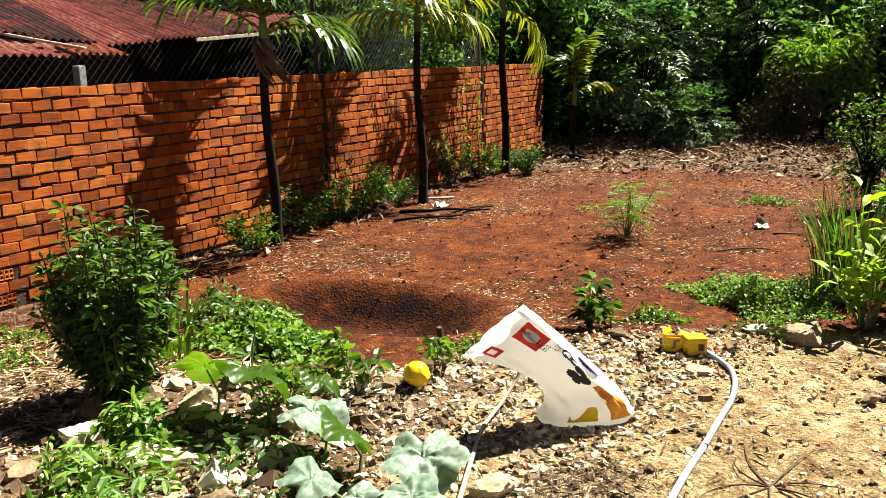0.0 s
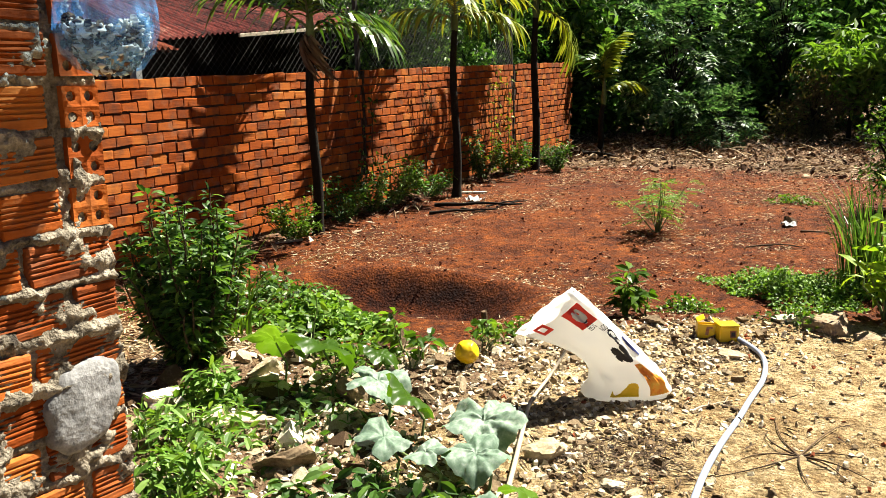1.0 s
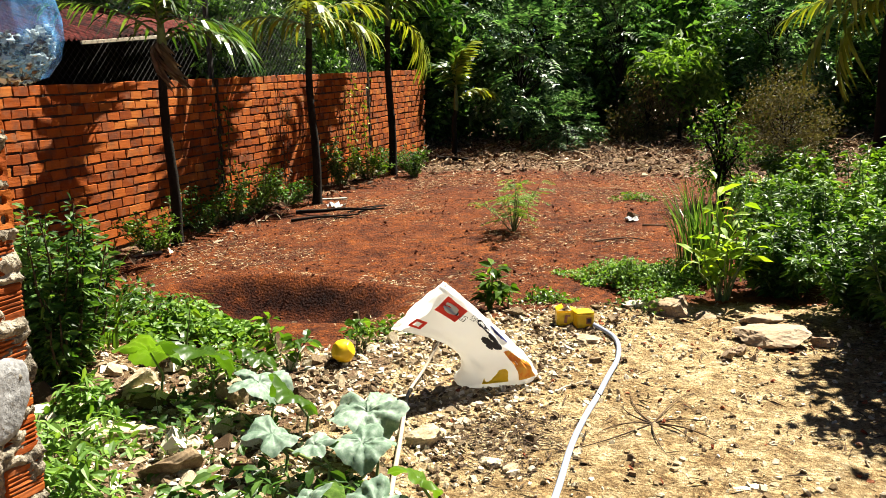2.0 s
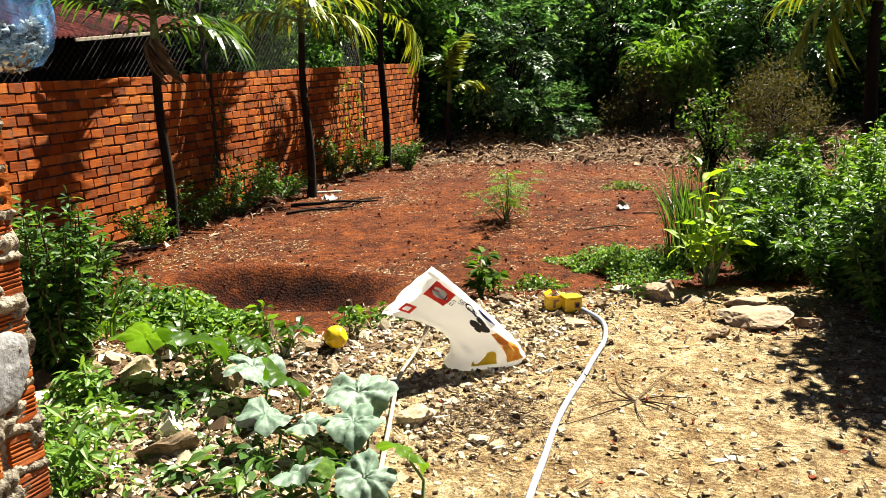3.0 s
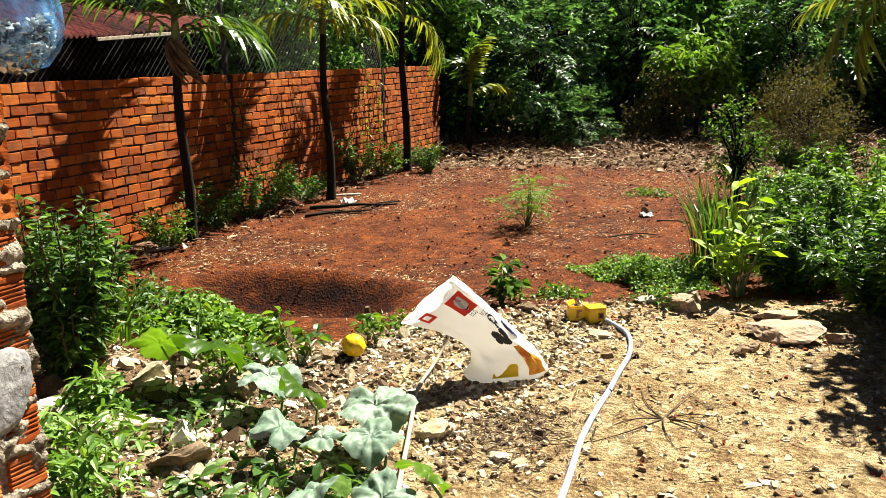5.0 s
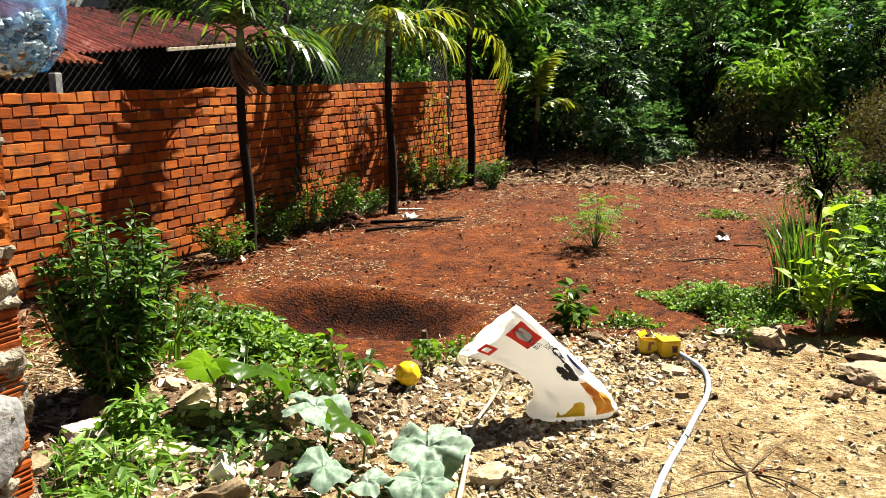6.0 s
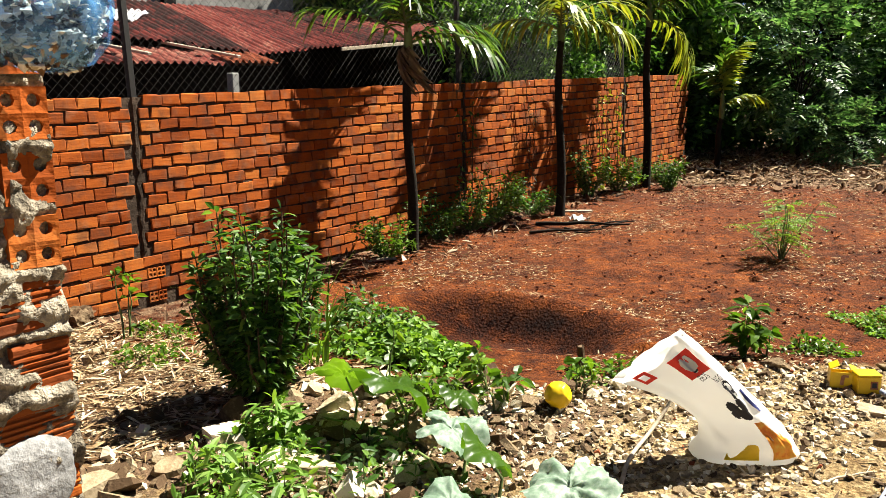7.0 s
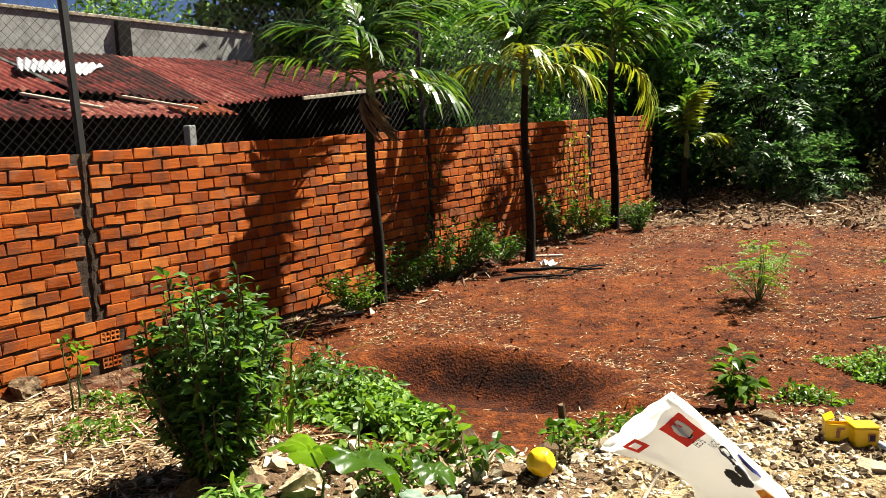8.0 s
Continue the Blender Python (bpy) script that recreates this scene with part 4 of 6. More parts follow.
def gourd_leaf(r, seed):
    """A broad lobed leaf round the origin, cupped, with veins pressed in."""
    rng = np.random.default_rng(seed)
    n, rings = 64, 10
    V, F = [(0, 0, -0.012)], []
    ph = rng.uniform(0, 6)
    for k in range(1, rings + 1):
        s = k / rings
        for j in range(n):
            a = 2 * math.pi * j / n
            lobe = 1 + 0.07 * math.cos(5 * a) + 0.03 * math.cos(11 * a + ph) + 0.025 * math.cos(23 * a) - 0.45 * math.exp(-((a - math.pi) / 0.22) ** 2)
            vein = abs(math.sin(2.5 * a))
            rr = r * s * lobe
            z = 0.004 * s * vein**0.5 + 0.02 * s - 0.045 * s**3 + 0.012 * noise.noise((rr * math.cos(a) * 30, rr * math.sin(a) * 30, seed)) + 0.03 * math.sin(3 * a + ph) * s * s + 0.02 * math.sin(2 * a + ph) * s * s + 0.008 * math.sin(9 * a) * s + 0.005 * abs(math.sin(11 * a + 4 * s)) * s + 0.006 * noise.noise((rr * math.cos(a) * 70, rr * math.sin(a) * 70, seed + 5))
            V.append((rr * math.cos(a), rr * math.sin(a), z * r / 0.15))
    for j in range(n):
        F.append((0, 1 + j, 1 + (j + 1) % n))
    for k in range(rings - 1):
        for j in range(n):
            q = (j + 1) % n
            a, b = 1 + k * n, 1 + (k + 1) * n
            F.append((a + j, b + j, b + q, a + q))
    return V, F


# ---- stones ----


def stone_shapes(count, seed, flat=0.5):
    rng = np.random.default_rng(seed)
    out = []
    bm = bmesh.new()
    bmesh.ops.create_icosphere(bm, subdivisions=2, radius=1)
    V0 = np.array([v.co[:] for v in bm.verts])
    bm.verts.index_update()
    F = np.array([[v.index for v in f.verts] for f in bm.faces])
    bm.free()
    for k in range(count):
        v = V0.copy()
        for _ in range(15):
            d = unit(rng.normal(size=3))
            c = rng.uniform(0.35, 0.7)
            h = v @ d
            v -= np.where(h > c, h - c, 0)[:, None] * d
        v *= (1, rng.uniform(0.6, 0.95), flat * rng.uniform(0.6, 1.15))
        v += rng.normal(size=v.shape) * 0.02
        out.append(v)
    return out, F


def boulder(seed, stretch):
    """One angular boulder: a ball cut by planes and roughened."""
    rng = np.random.default_rng(seed)
    bm = bmesh.new()
    bmesh.ops.create_icosphere(bm, subdivisions=4, radius=1)
    v = np.array([q.co[:] for q in bm.verts])
    bm.verts.index_update()
    F = np.array([[w.index for w in f.verts] for f in bm.faces])
    bm.free()
    for _ in range(13):
        d = unit(rng.normal(size=3))
        c = rng.uniform(0.3, 0.68)
        h = v @ d
        v -= np.where(h > c, h - c, 0)[:, None] * d
    v *= stretch
    rough = np.array([noise.fractal(Vector(q) * 3.5 + Vector((seed, 0, 0)), 0.8, 2.1, 5) for q in v])
    return v * (1 + 0.13 * rough)[:, None], F


def low_stones(count, seed, flat=0.5):
    """Small chips: cut octahedra, cheap enough for thousands."""
    rng = np.random.default_rng(seed)
    V0 = np.array([(1, 0, 0), (0.3, 0.9, 0.2), (-0.8, 0.5, 0), (-0.9, -0.4, 0.1), (0.2, -0.9, 0), (0.4, 0.3, 0.9), (-0.4, 0.2, 1), (-0.1, -0.5, 0.85), (0, 0, -0.8)])
    F = np.array([(0, 1, 5), (1, 2, 6), (1, 6, 5), (2, 3, 6), (3, 7, 6), (3, 4, 7), (4, 0, 7), (0, 5, 7), (5, 6, 7), (1, 0, 8), (2, 1, 8), (3, 2, 8), (4, 3, 8), (0, 4, 8)])
    return [(V0 + rng.normal(size=V0.shape) * 0.17) * (1, rng.uniform(0.6, 1), flat * rng.uniform(0.5, 1.3)) for _ in range(count)], F


def slab_shapes(count, seed, sides=7):
    """Flat broken stones: uneven polygons with slanting sides and a tilted top."""
    rng = np.random.default_rng(seed)
    F = []
    for j in range(sides):
        k = (j + 1) % sides
        F += [(j, k, sides + k), (j, sides + k, sides + j)]
    F += [(sides, sides + j, sides + j + 1) for j in range(1, sides - 1)] + [(0, j + 1, j) for j in range(1, sides - 1)]
    out = []
    for _ in range(count):
        a = np.sort(np.linspace(0, 2 * math.pi, sides, endpoint=False) + rng.normal(size=sides) * 0.22)
        r = rng.uniform(0.65, 1.0, sides)
        h = rng.uniform(0.07, 0.3)
        flat = rng.uniform(0.55, 1)
        low = np.stack([r * np.cos(a), r * np.sin(a) * flat, np.full(sides, -h)], 1)
        k = rng.uniform(0.6, 0.98, (sides, 1))
        top = low * (1, 1, 0) * k
        top[:, 2] = h * (0.7 + 0.5 * rng.random()) + top[:, 0] * rng.normal() * 0.2 + top[:, 1] * rng.normal() * 0.2
        out.append(np.concatenate([low, top]))
    return out, np.array(F)


def scatter(shapes, F, X, Y, S, seed, tilt=0.35, sink=0.25):
    rng = np.random.default_rng(seed)
    Vs, Fs, n = [], [], 0
    Z = ground_z(X, Y)
    for x, y, z, s in zip(X, Y, Z, S):
        v = shapes[int(rng.integers(len(shapes)))] * s
        m = np.array(Euler((rng.normal() * tilt, rng.normal() * tilt, rng.uniform(0, 6.28))).to_matrix())
        v = v @ m.T
        Vs.append(v + (x, y, z - v[:, 2].min() * (1 - 2 * sink)))
        Fs.append(F + n)
        n += len(v)
    return np.concatenate(Vs), np.concatenate(Fs)

# ---- the large things ----
build_sheds()
build_fence()

palm(-5.72, 6.63, 2.05, (0.06, -0.02), [(215, 36, "g"), (200, 10, "g"), (35, 36, "g"), (48, 8, "g"), (18, -4, "g"), (60, 48, "g"), (300, 22, "g"), (120, 35, "g"), (85, 62, "g"), (170, 55, "g"), (222, -40, "d"), (262, -55, "d"), (195, -60, "d")], 1, "slender areca palm with arching green fronds beside the brick wall", 0.047, 1.15, 0.52, width=0.02)
palm(-5.42, 9.18, 2.2, (0.0, 0.05), [(215, -2, "y"), (32, -4, "y"), (300, 4, "y"), (60, 12, "y"), (35, 52, "g"), (205, 58, "g"), (125, 38, "g"), (80, 66, "g"), (250, 40, "g")], 2, "slender areca palm with drooping yellow-green fronds beside the wall", 0.047, 1.15, 0.55, width=0.023)
palm(-5.59, 12.1, 2.45, (0.0, 0.05), [(35, 34, "g"), (20, 12, "g"), (215, 20, "g"), (38, -34, "y"), (200, -6, "g"), (60, 66, "g"), (300, 45, "g"), (125, 30, "g"), (200, 58, "g"), (330, 30, "g")], 3, "slender areca palm with drooping fronds at the wall's end", 0.053, 1.3, 0.6, width=0.026)
palm(-5.3, 14.3, 0.95, (0.1, 0), [(0, 66, "y"), (60, 70, "y"), (-60, 66, "g"), (35, 14, "y"), (215, 50, "g"), (-30, 72, "y")], 4, "young areca palm with bright upright fronds", 0.045, 0.85, 0.36, width=0.026)
palm(1.5, 11.2, 2.15, (0.05, 0), [(200, 12, "g"), (180, 26, "g"), (160, 50, "g"), (205, -22, "y"), (190, -34, "y"), (232, -4, "y"), (225, 20, "g"), (240, 36, "g"), (90, 50, "g"), (0, 45, "g"), (300, 20, "g"), (190, 65, "g"), (170, -8, "y"), (120, 20, "g")], 5, "areca palm with yellow-tipped fronds among the shrubs", 0.075, 1.25, 0.5, width=0.026)
palm(2.6, 12.5, 2.6, (0.05, 0), [(180, 30, "g"), (150, 55, "g"), (210, 5, "g"), (240, 40, "g"), (90, 50, "g"), (0, 45, "g"), (300, 20, "g")], 6, "areca palm in the shade of the woods", 0.09, 1.4, 0.55, width=0.025)

# woods behind the plot
WOODS = [
    (-7.8, 18.2, 4.9, 1.5, 2.8, LEAF_BLUE, True), (-4.5, 19.0, 5.0, 1.6, 2.6, LEAF_BLUE, True), (-1.6, 20.6, 4.8, 1.7, 2.8, LEAF_TREE, False),
    (1.2, 19.8, 4.6, 1.6, 2.7, LEAF_BLUE, True), (4.0, 18.0, 4.6, 1.7, 2.8, LEAF_TREE, False), (-10.2, 19.6, 5.6, 2.0, 3.4, LEAF_TREE, False),
    (6.8, 20.0, 5.4, 2.0, 3.2, LEAF_TREE, False), (5.4, 14.8, 3.8, 1.4, 2.3, LEAF_TREE, False), (-11.6, 13.6, 6.2, 1.8, 4.0, LEAF_TREE, False),
    (-14.2, 17.5, 7.2, 2.4, 4.6, LEAF_TREE, False), (-13.5, 13.2, 6.6, 1.7, 4.5, LEAF_TREE, False), (-7.4, 16.4, 4.6, 1.3, 3.0, LEAF_TREE, False), (-8.2, 15.2, 4.4, 1.2, 3.0, LEAF_TREE, False), (-2.9, 22.5, 4.8, 1.9, 2.8, LEAF_TREE, False), (2.6, 23.0, 4.8, 2.0, 2.8, LEAF_TREE, False),
]
for i in range(13):
    x = -27 + 4.4 * i + (i * 37 % 5) * 0.4
    tree("tree", x, 38 + (i * 53 % 7) * 0.7, 11.5 + (i * 29 % 6) * 0.5, 3.9, 5.2, LEAF_TREE, "tall leafy tree in the far woods", 160 + i, 4200, (0.62, 0.27), 80, False, 0.2)
for i, (x, y, h, r, cz, mat, feather) in enumerate(WOODS):
    tree("tree", x, y, h, r, cz, mat, "tall feathery-leaved tree in the dense green woods" if feather else "tall leafy tree in the dense green woods", 100 + i, 9500 if feather else 6500, (0.18, 0.08) if feather else (0.25, 0.11), 80, feather, 0.09)
tree("tree", -24.0, 16.5, 6.6, 2.4, 4.9, LEAF_TREE, "distant leafy tree rising behind the grey wall", 140, 4000, (0.24, 0.1), 60, False, 0.16)
# undergrowth that closes the foot of the woods
for i, (x, y, h, r, mat) in enumerate([(-6.8, 18.6, 2.7, 1.3, LEAF_TREE), (-4.8, 19.2, 2.6, 1.4, LEAF_TREE), (-2.8, 19.4, 2.8, 1.5, LEAF_TREE), (-0.4, 20.5, 2.6, 1.5, LEAF_SHRUB), (2.2, 20.2, 2.7, 1.6, LEAF_TREE), (4.6, 18.0, 2.8, 1.6, LEAF_TREE), (-8.6, 18.2, 2.8, 1.5, LEAF_TREE), (3.6, 14.6, 2.2, 1.2, LEAF_TREE), (6.8, 17.0, 3.0, 1.7, LEAF_TREE), (0.9, 22.5, 3.0, 1.7, LEAF_TREE), (-4.0, 22.5, 3.2, 1.9, LEAF_TREE)]):
    tree("bush", x, y, h, r, h * 0.42, mat, "dense dark green bush at the edge of the woods", 200 + i, 4800, (0.22, 0.1), 70, False, 0.04, squash=0.95, category="bush")
tree("bush", -1.3, 16.4, 2.0, 0.66, 1.4, LEAF_FRESH, "sunlit bright green bush with slender leaves", 230, 5200, (0.2, 0.07), 46, False, 0.05, category="bush")
tree("bush", -1.9, 16.0, 1.35, 0.75, 0.7, LEAF_BROWN, "dry olive bush on the litter heap", 231, 2600, (0.09, 0.035), 40, False, 0.02, category="bush")
tree("bush", 0.5, 13.8, 1.4, 0.72, 0.6, LEAF_BROWN, "dry brownish seeding bush", 232, 7500, (0.06, 0.02), 90, False, 0.03, category="bush")
tree("bush", -3.3, 15.2, 0.95, 0.5, 0.5, LEAF_BLUE, "green feathery bush at the plot's back edge", 233, 3600, (0.1, 0.035), 40, True, 0.02, category="bush")
tree("tree", -4.4, 16.0, 3.0, 0.85, 1.8, LEAF_BLUE, "feathery-leaved young tree in front of the dark woods", 235, 3000, (0.15, 0.065), 34, True, 0.04)
tree("tree", -2.7, 17.6, 3.6, 0.9, 2.3, LEAF_BLUE, "feathery-leaved young tree in front of the dark woods", 236, 3000, (0.15, 0.065), 34, True, 0.04)
tree("tree", 0.4, 17.4, 3.5, 1.0, 2.4, LEAF_BLUE, "feathery-leaved young tree in front of the dark woods", 237, 3000, (0.15, 0.065), 34, True, 0.04)
for i, (x, y, h) in enumerate([(-7.45, 11.0, 3.3), (-7.4, 12.7, 3.6), (-7.3, 14.5, 3.8)]):
    tree("tree", x, y, h, 0.75, 2.1, LEAF_TREE, "dark dense small-leaved tree behind the brick wall", 240 + i, 7000, (0.12, 0.05), 60, False, 0.05)
tree("bush", -0.3, 9.4, 1.3, 0.34, 0.62, LEAF_SHRUB, "ragged green shrub on a dark broken stump", 234, 1500, (0.055, 0.025), 40, False, 0.05, squash=0.9, category="bush")

# shrubs on the right of the stony path
RIGHT = [(0.45, 6.1, 0.78, 0.5, LEAF_SHRUB), (1.0, 6.6, 0.95, 0.55, LEAF_FRESH), (0.35, 7.2, 0.72, 0.5, LEAF_SHRUB), (1.5, 7.6, 1.0, 0.65, LEAF_FRESH), (1.0, 8.6, 0.85, 0.65, LEAF_BRIGHT), (2.2, 8.8, 1.2, 0.8, LEAF_SHRUB), (0.95, 5.45, 0.72, 0.42, LEAF_FRESH), (1.45, 5.9, 0.95, 0.5, LEAF_SHRUB), (0.6, 10.2, 0.75, 0.55, LEAF_SHRUB), (2.9, 10.4, 1.5, 0.9, LEAF_TREE), (1.75, 6.7, 1.1, 0.55, LEAF_BRIGHT), (1.0, 4.85, 0.66, 0.4, LEAF_SHRUB), (1.4, 4.45, 0.85, 0.45, LEAF_SHRUB), (0.2, 8.2, 0.62, 0.45, LEAF_FRESH), (0.25, 5.7, 0.5, 0.3, LEAF_SHRUB), (0.72, 5.15, 0.72, 0.38, LEAF_SHRUB), (0.98, 4.6, 0.8, 0.4, LEAF_SHRUB), (1.25, 4.15, 0.85, 0.42, LEAF_SHRUB), (1.6, 3.8, 0.9, 0.45, LEAF_SHRUB)]
for i, (x, y, h, r, mat) in enumerate(RIGHT):
    shrub("shrub", x, y, h, r, mat, "leafy green shrub in the dense verge beside the path", 300 + i, 30, 120, (0.072, 0.026), True, "shrub", 0.12, "verge shrubs")
tree("tree", 2.05, 5.35, 3.3, 0.95, 2.4, LEAF_TREE, "small leafy tree shading the stony path", 320, 9000, (0.14, 0.07), 60, False, 0.05)
shrub("leafy_plant", -0.14, 5.42, 0.84, 0.2, LEAF_LIME, "bright lime-leaved young plant beside the grass tuft", 330, 8, 18, (0.13, 0.05), True, "plant", 0.3, single=True)
blades("grass_tuft", -0.3, 6.25, 170, 0.9, 0.009, LEAF_PALM, "tall tuft of arching green grass", 331, 0.2, bend=0.55)
ground_cover("creeping_weeds", (-0.75, 5.95), (0.55, 0.42), 5200, 0.19, (0.034, 0.02), LEAF_FRESH, "dense low mat of small-leaved green weeds", 332)

# plants of the plot
shrub("leafy_shrub", -3.4, 2.7, 1.0, 0.34, LEAF_SHRUB, "dense dark green shrub with pointed leaves on the rubble", 340, 60, 84, (0.068, 0.027), True, "shrub", 0.05)
blades("grass_tuft", -3.75, 3.35, 46, 0.85, 0.008, LEAF_BRIGHT, "thin tuft of long arching grass beside the shrub", 341, 0.15, bend=1.1)
ground_cover("leafy_weeds", (-3.45, 3.88), (0.56, 0.34), 1700, 0.2, (0.06, 0.042), LEAF_FRESH, "low bed of fresh green leafy weeds", 342)
ground_cover("leafy_weeds", (-4.2, 4.3), (0.7, 0.4), 900, 0.22, (0.07, 0.03), LEAF_SHRUB, "straggling dark weeds at the wall's foot", 343)
for i, (x, y, r) in enumerate([(-2.72, 2.0, 0.3), (-2.35, 1.66, 0.26), (-2.95, 2.35, 0.2)]):
    ground_cover("leafy_weeds", (x, y), (r, r * 0.75), 330, 0.24, (0.085, 0.026), LEAF_FRESH, "bright green long-leaved weeds among the rubble", 345 + i)
for i, (x, y, h, r) in enumerate([(-5.75, 6.3, 0.45, 0.35), (-5.85, 7.3, 0.6, 0.4), (-5.85, 7.9, 0.65, 0.45), (-5.9, 8.45, 0.7, 0.42), (-5.8, 9.1, 0.5, 0.4), (-5.8, 10.7, 0.8, 0.35), (-5.8, 11.6, 0.6, 0.4), (-5.1, 11.9, 0.55, 0.3), (-5.8, 12.3, 0.5, 0.35)]):
    shrub("weed_bush", x, y, h, r, LEAF_SHRUB if i % 3 else LEAF_BRIGHT, "straggling weeds at the foot of the brick wall", 360 + i, 18, 48, (0.06, 0.026), True, "weeds", 0.1, "weeds along the wall")
feather_shrub("feathery_bush", -2.25, 7.6, 0.66, 0.5, LEAF_FRESH, "thin light green feathery bush on red soil", 380, 11, 9, 0.19, (0.036, 0.017))
shrub("broadleaf_plant", -1.72, 4.95, 0.34, 0.11, LEAF_BRIGHT, "small glossy broad-leaved seedling at the soil's edge", 381, 7, 16, (0.105, 0.048), True, "plant", 0.3, single=True)
for i, (x, y, r) in enumerate([(-2.15, 4.1, 0.3), (-1.95, 4.35, 0.25), (-1.35, 5.25, 0.22), (-1.3, 9.6, 0.28), (-0.6, 5.15, 0.25), (-5.3, 3.4, 0.4), (-4.7, 2.9, 0.35)]):
    ground_cover("creeping_weeds", (x, y), (r, r * 0.7), 260, 0.12, (0.045, 0.024), LEAF_BRIGHT, "small patch of creeping green weeds", 390 + i)
for i, (x, y, h) in enumerate([(-2.55, 3.5, 0.32), (-2.35, 3.3, 0.26), (-2.95, 3.15, 0.4), (-2.15, 3.75, 0.25), (-1.55, 5.0, 0.2), (-5.43, 3.17, 0.62)]):
    shrub("seedling", x, y, h, 0.09, LEAF_BRIGHT, "thin green seedling standing in the rubble", 410 + i, 3, 9, (0.085, 0.045), True, "seedling", 0.45)


ground_cover("leafy_weeds", (-2.35, 2.4), (0.5, 0.36), 220, 0.16, (0.06, 0.024), LEAF_SHRUB, "dark straggling weeds under the gourd leaves", 349)
ground_cover("leafy_weeds", (-1.55, 1.85), (0.5, 0.34), 260, 0.18, (0.075, 0.034), LEAF_SHRUB, "dark straggling weeds under the gourd leaves", 350)
ground_cover("leafy_weeds", (-2.75, 3.2), (0.32, 0.2), 260, 0.2, (0.06, 0.03), LEAF_BRIGHT, "fresh weeds at the edge of the red soil", 351)


def build_gourd():
    ob = thing("gourd_plant", (-2.0, 2.4, 0), "sprawling gourd plant with broad grey-green leaves", "plant")
    rows = [(-2.84, 2.74, 0.24, 0.19, -34, -8, 10), (-2.5, 2.7, 0.27, 0.22, -28, 14, 60), (-2.3, 2.9, 0.2, 0.13, -20, 20, 140), (-2.1, 2.6, 0.2, 0.16, 4, 12, 20), (-1.86, 2.5, 0.19, 0.15, -34, 26, 200), (-1.74, 2.12, 0.18, 0.12, 0, 16, 80), (-1.54, 2.1, 0.17, 0.1, 2, -14, 170), (-1.46, 2.42, 0.2, 0.18, 16, 6, 300), (-1.38, 2.2, 0.16, 0.14, 12, 4, 230), (-1.34, 1.7, 0.18, 0.13, -14, -22, 40), (-1.1, 1.72, 0.18, 0.12, 26, 14, 250), (-1.02, 1.9, 0.2, 0.11, -30, 24, 120), (-2.62, 3.0, 0.17, 0.1, -25, 5, 15)]
    for i, (x, y, z, r, rx, ry, rz) in enumerate(rows):
        V, F = gourd_leaf(r * 0.9, 50 + i)
        leaf = part("leaf", mesh_np("leaf", V, F, LEAF_BRIGHT if rx < -15 else LEAF_GOURD, True), ob, "", pose(x + 2.0, y - 2.4, z, rx, ry, 0) @ pose(0, 0, 0, 0, 0, rz))
        foot = np.array((x + 2.0 + 0.06, y - 2.4 - 0.02, gz(x, y) - 0.01))
        tip = np.array((x + 2.0, y - 2.4, z - 0.012))
        mid = (foot + tip) / 2 + (0.03, 0.02, 0.01)
        part("stalk", mesh_arr("stalk", *tube([foot, mid, tip], (0.008, 0.006, 0.005), 6), M_STEM, True), ob)
    vine = [(-3.0, 2.7), (-2.6, 2.75), (-2.2, 2.6), (-1.85, 2.35), (-1.5, 2.2), (-1.2, 1.85), (-1.0, 1.6)]
    pts = [(x + 2.0, y - 2.4, gz(x, y) + 0.012) for x, y in vine]
    part("vine", mesh_arr("vine", *tube(pts, 0.007, 6), M_STEM, True), ob, "trailing green vine")
    return ob


build_gourd()

# ---- loose things ----
RIGHTWARD, AHEAD = np.array((0.862, 0.507, 0.0)), np.array((-0.507, 0.862, 0.0))


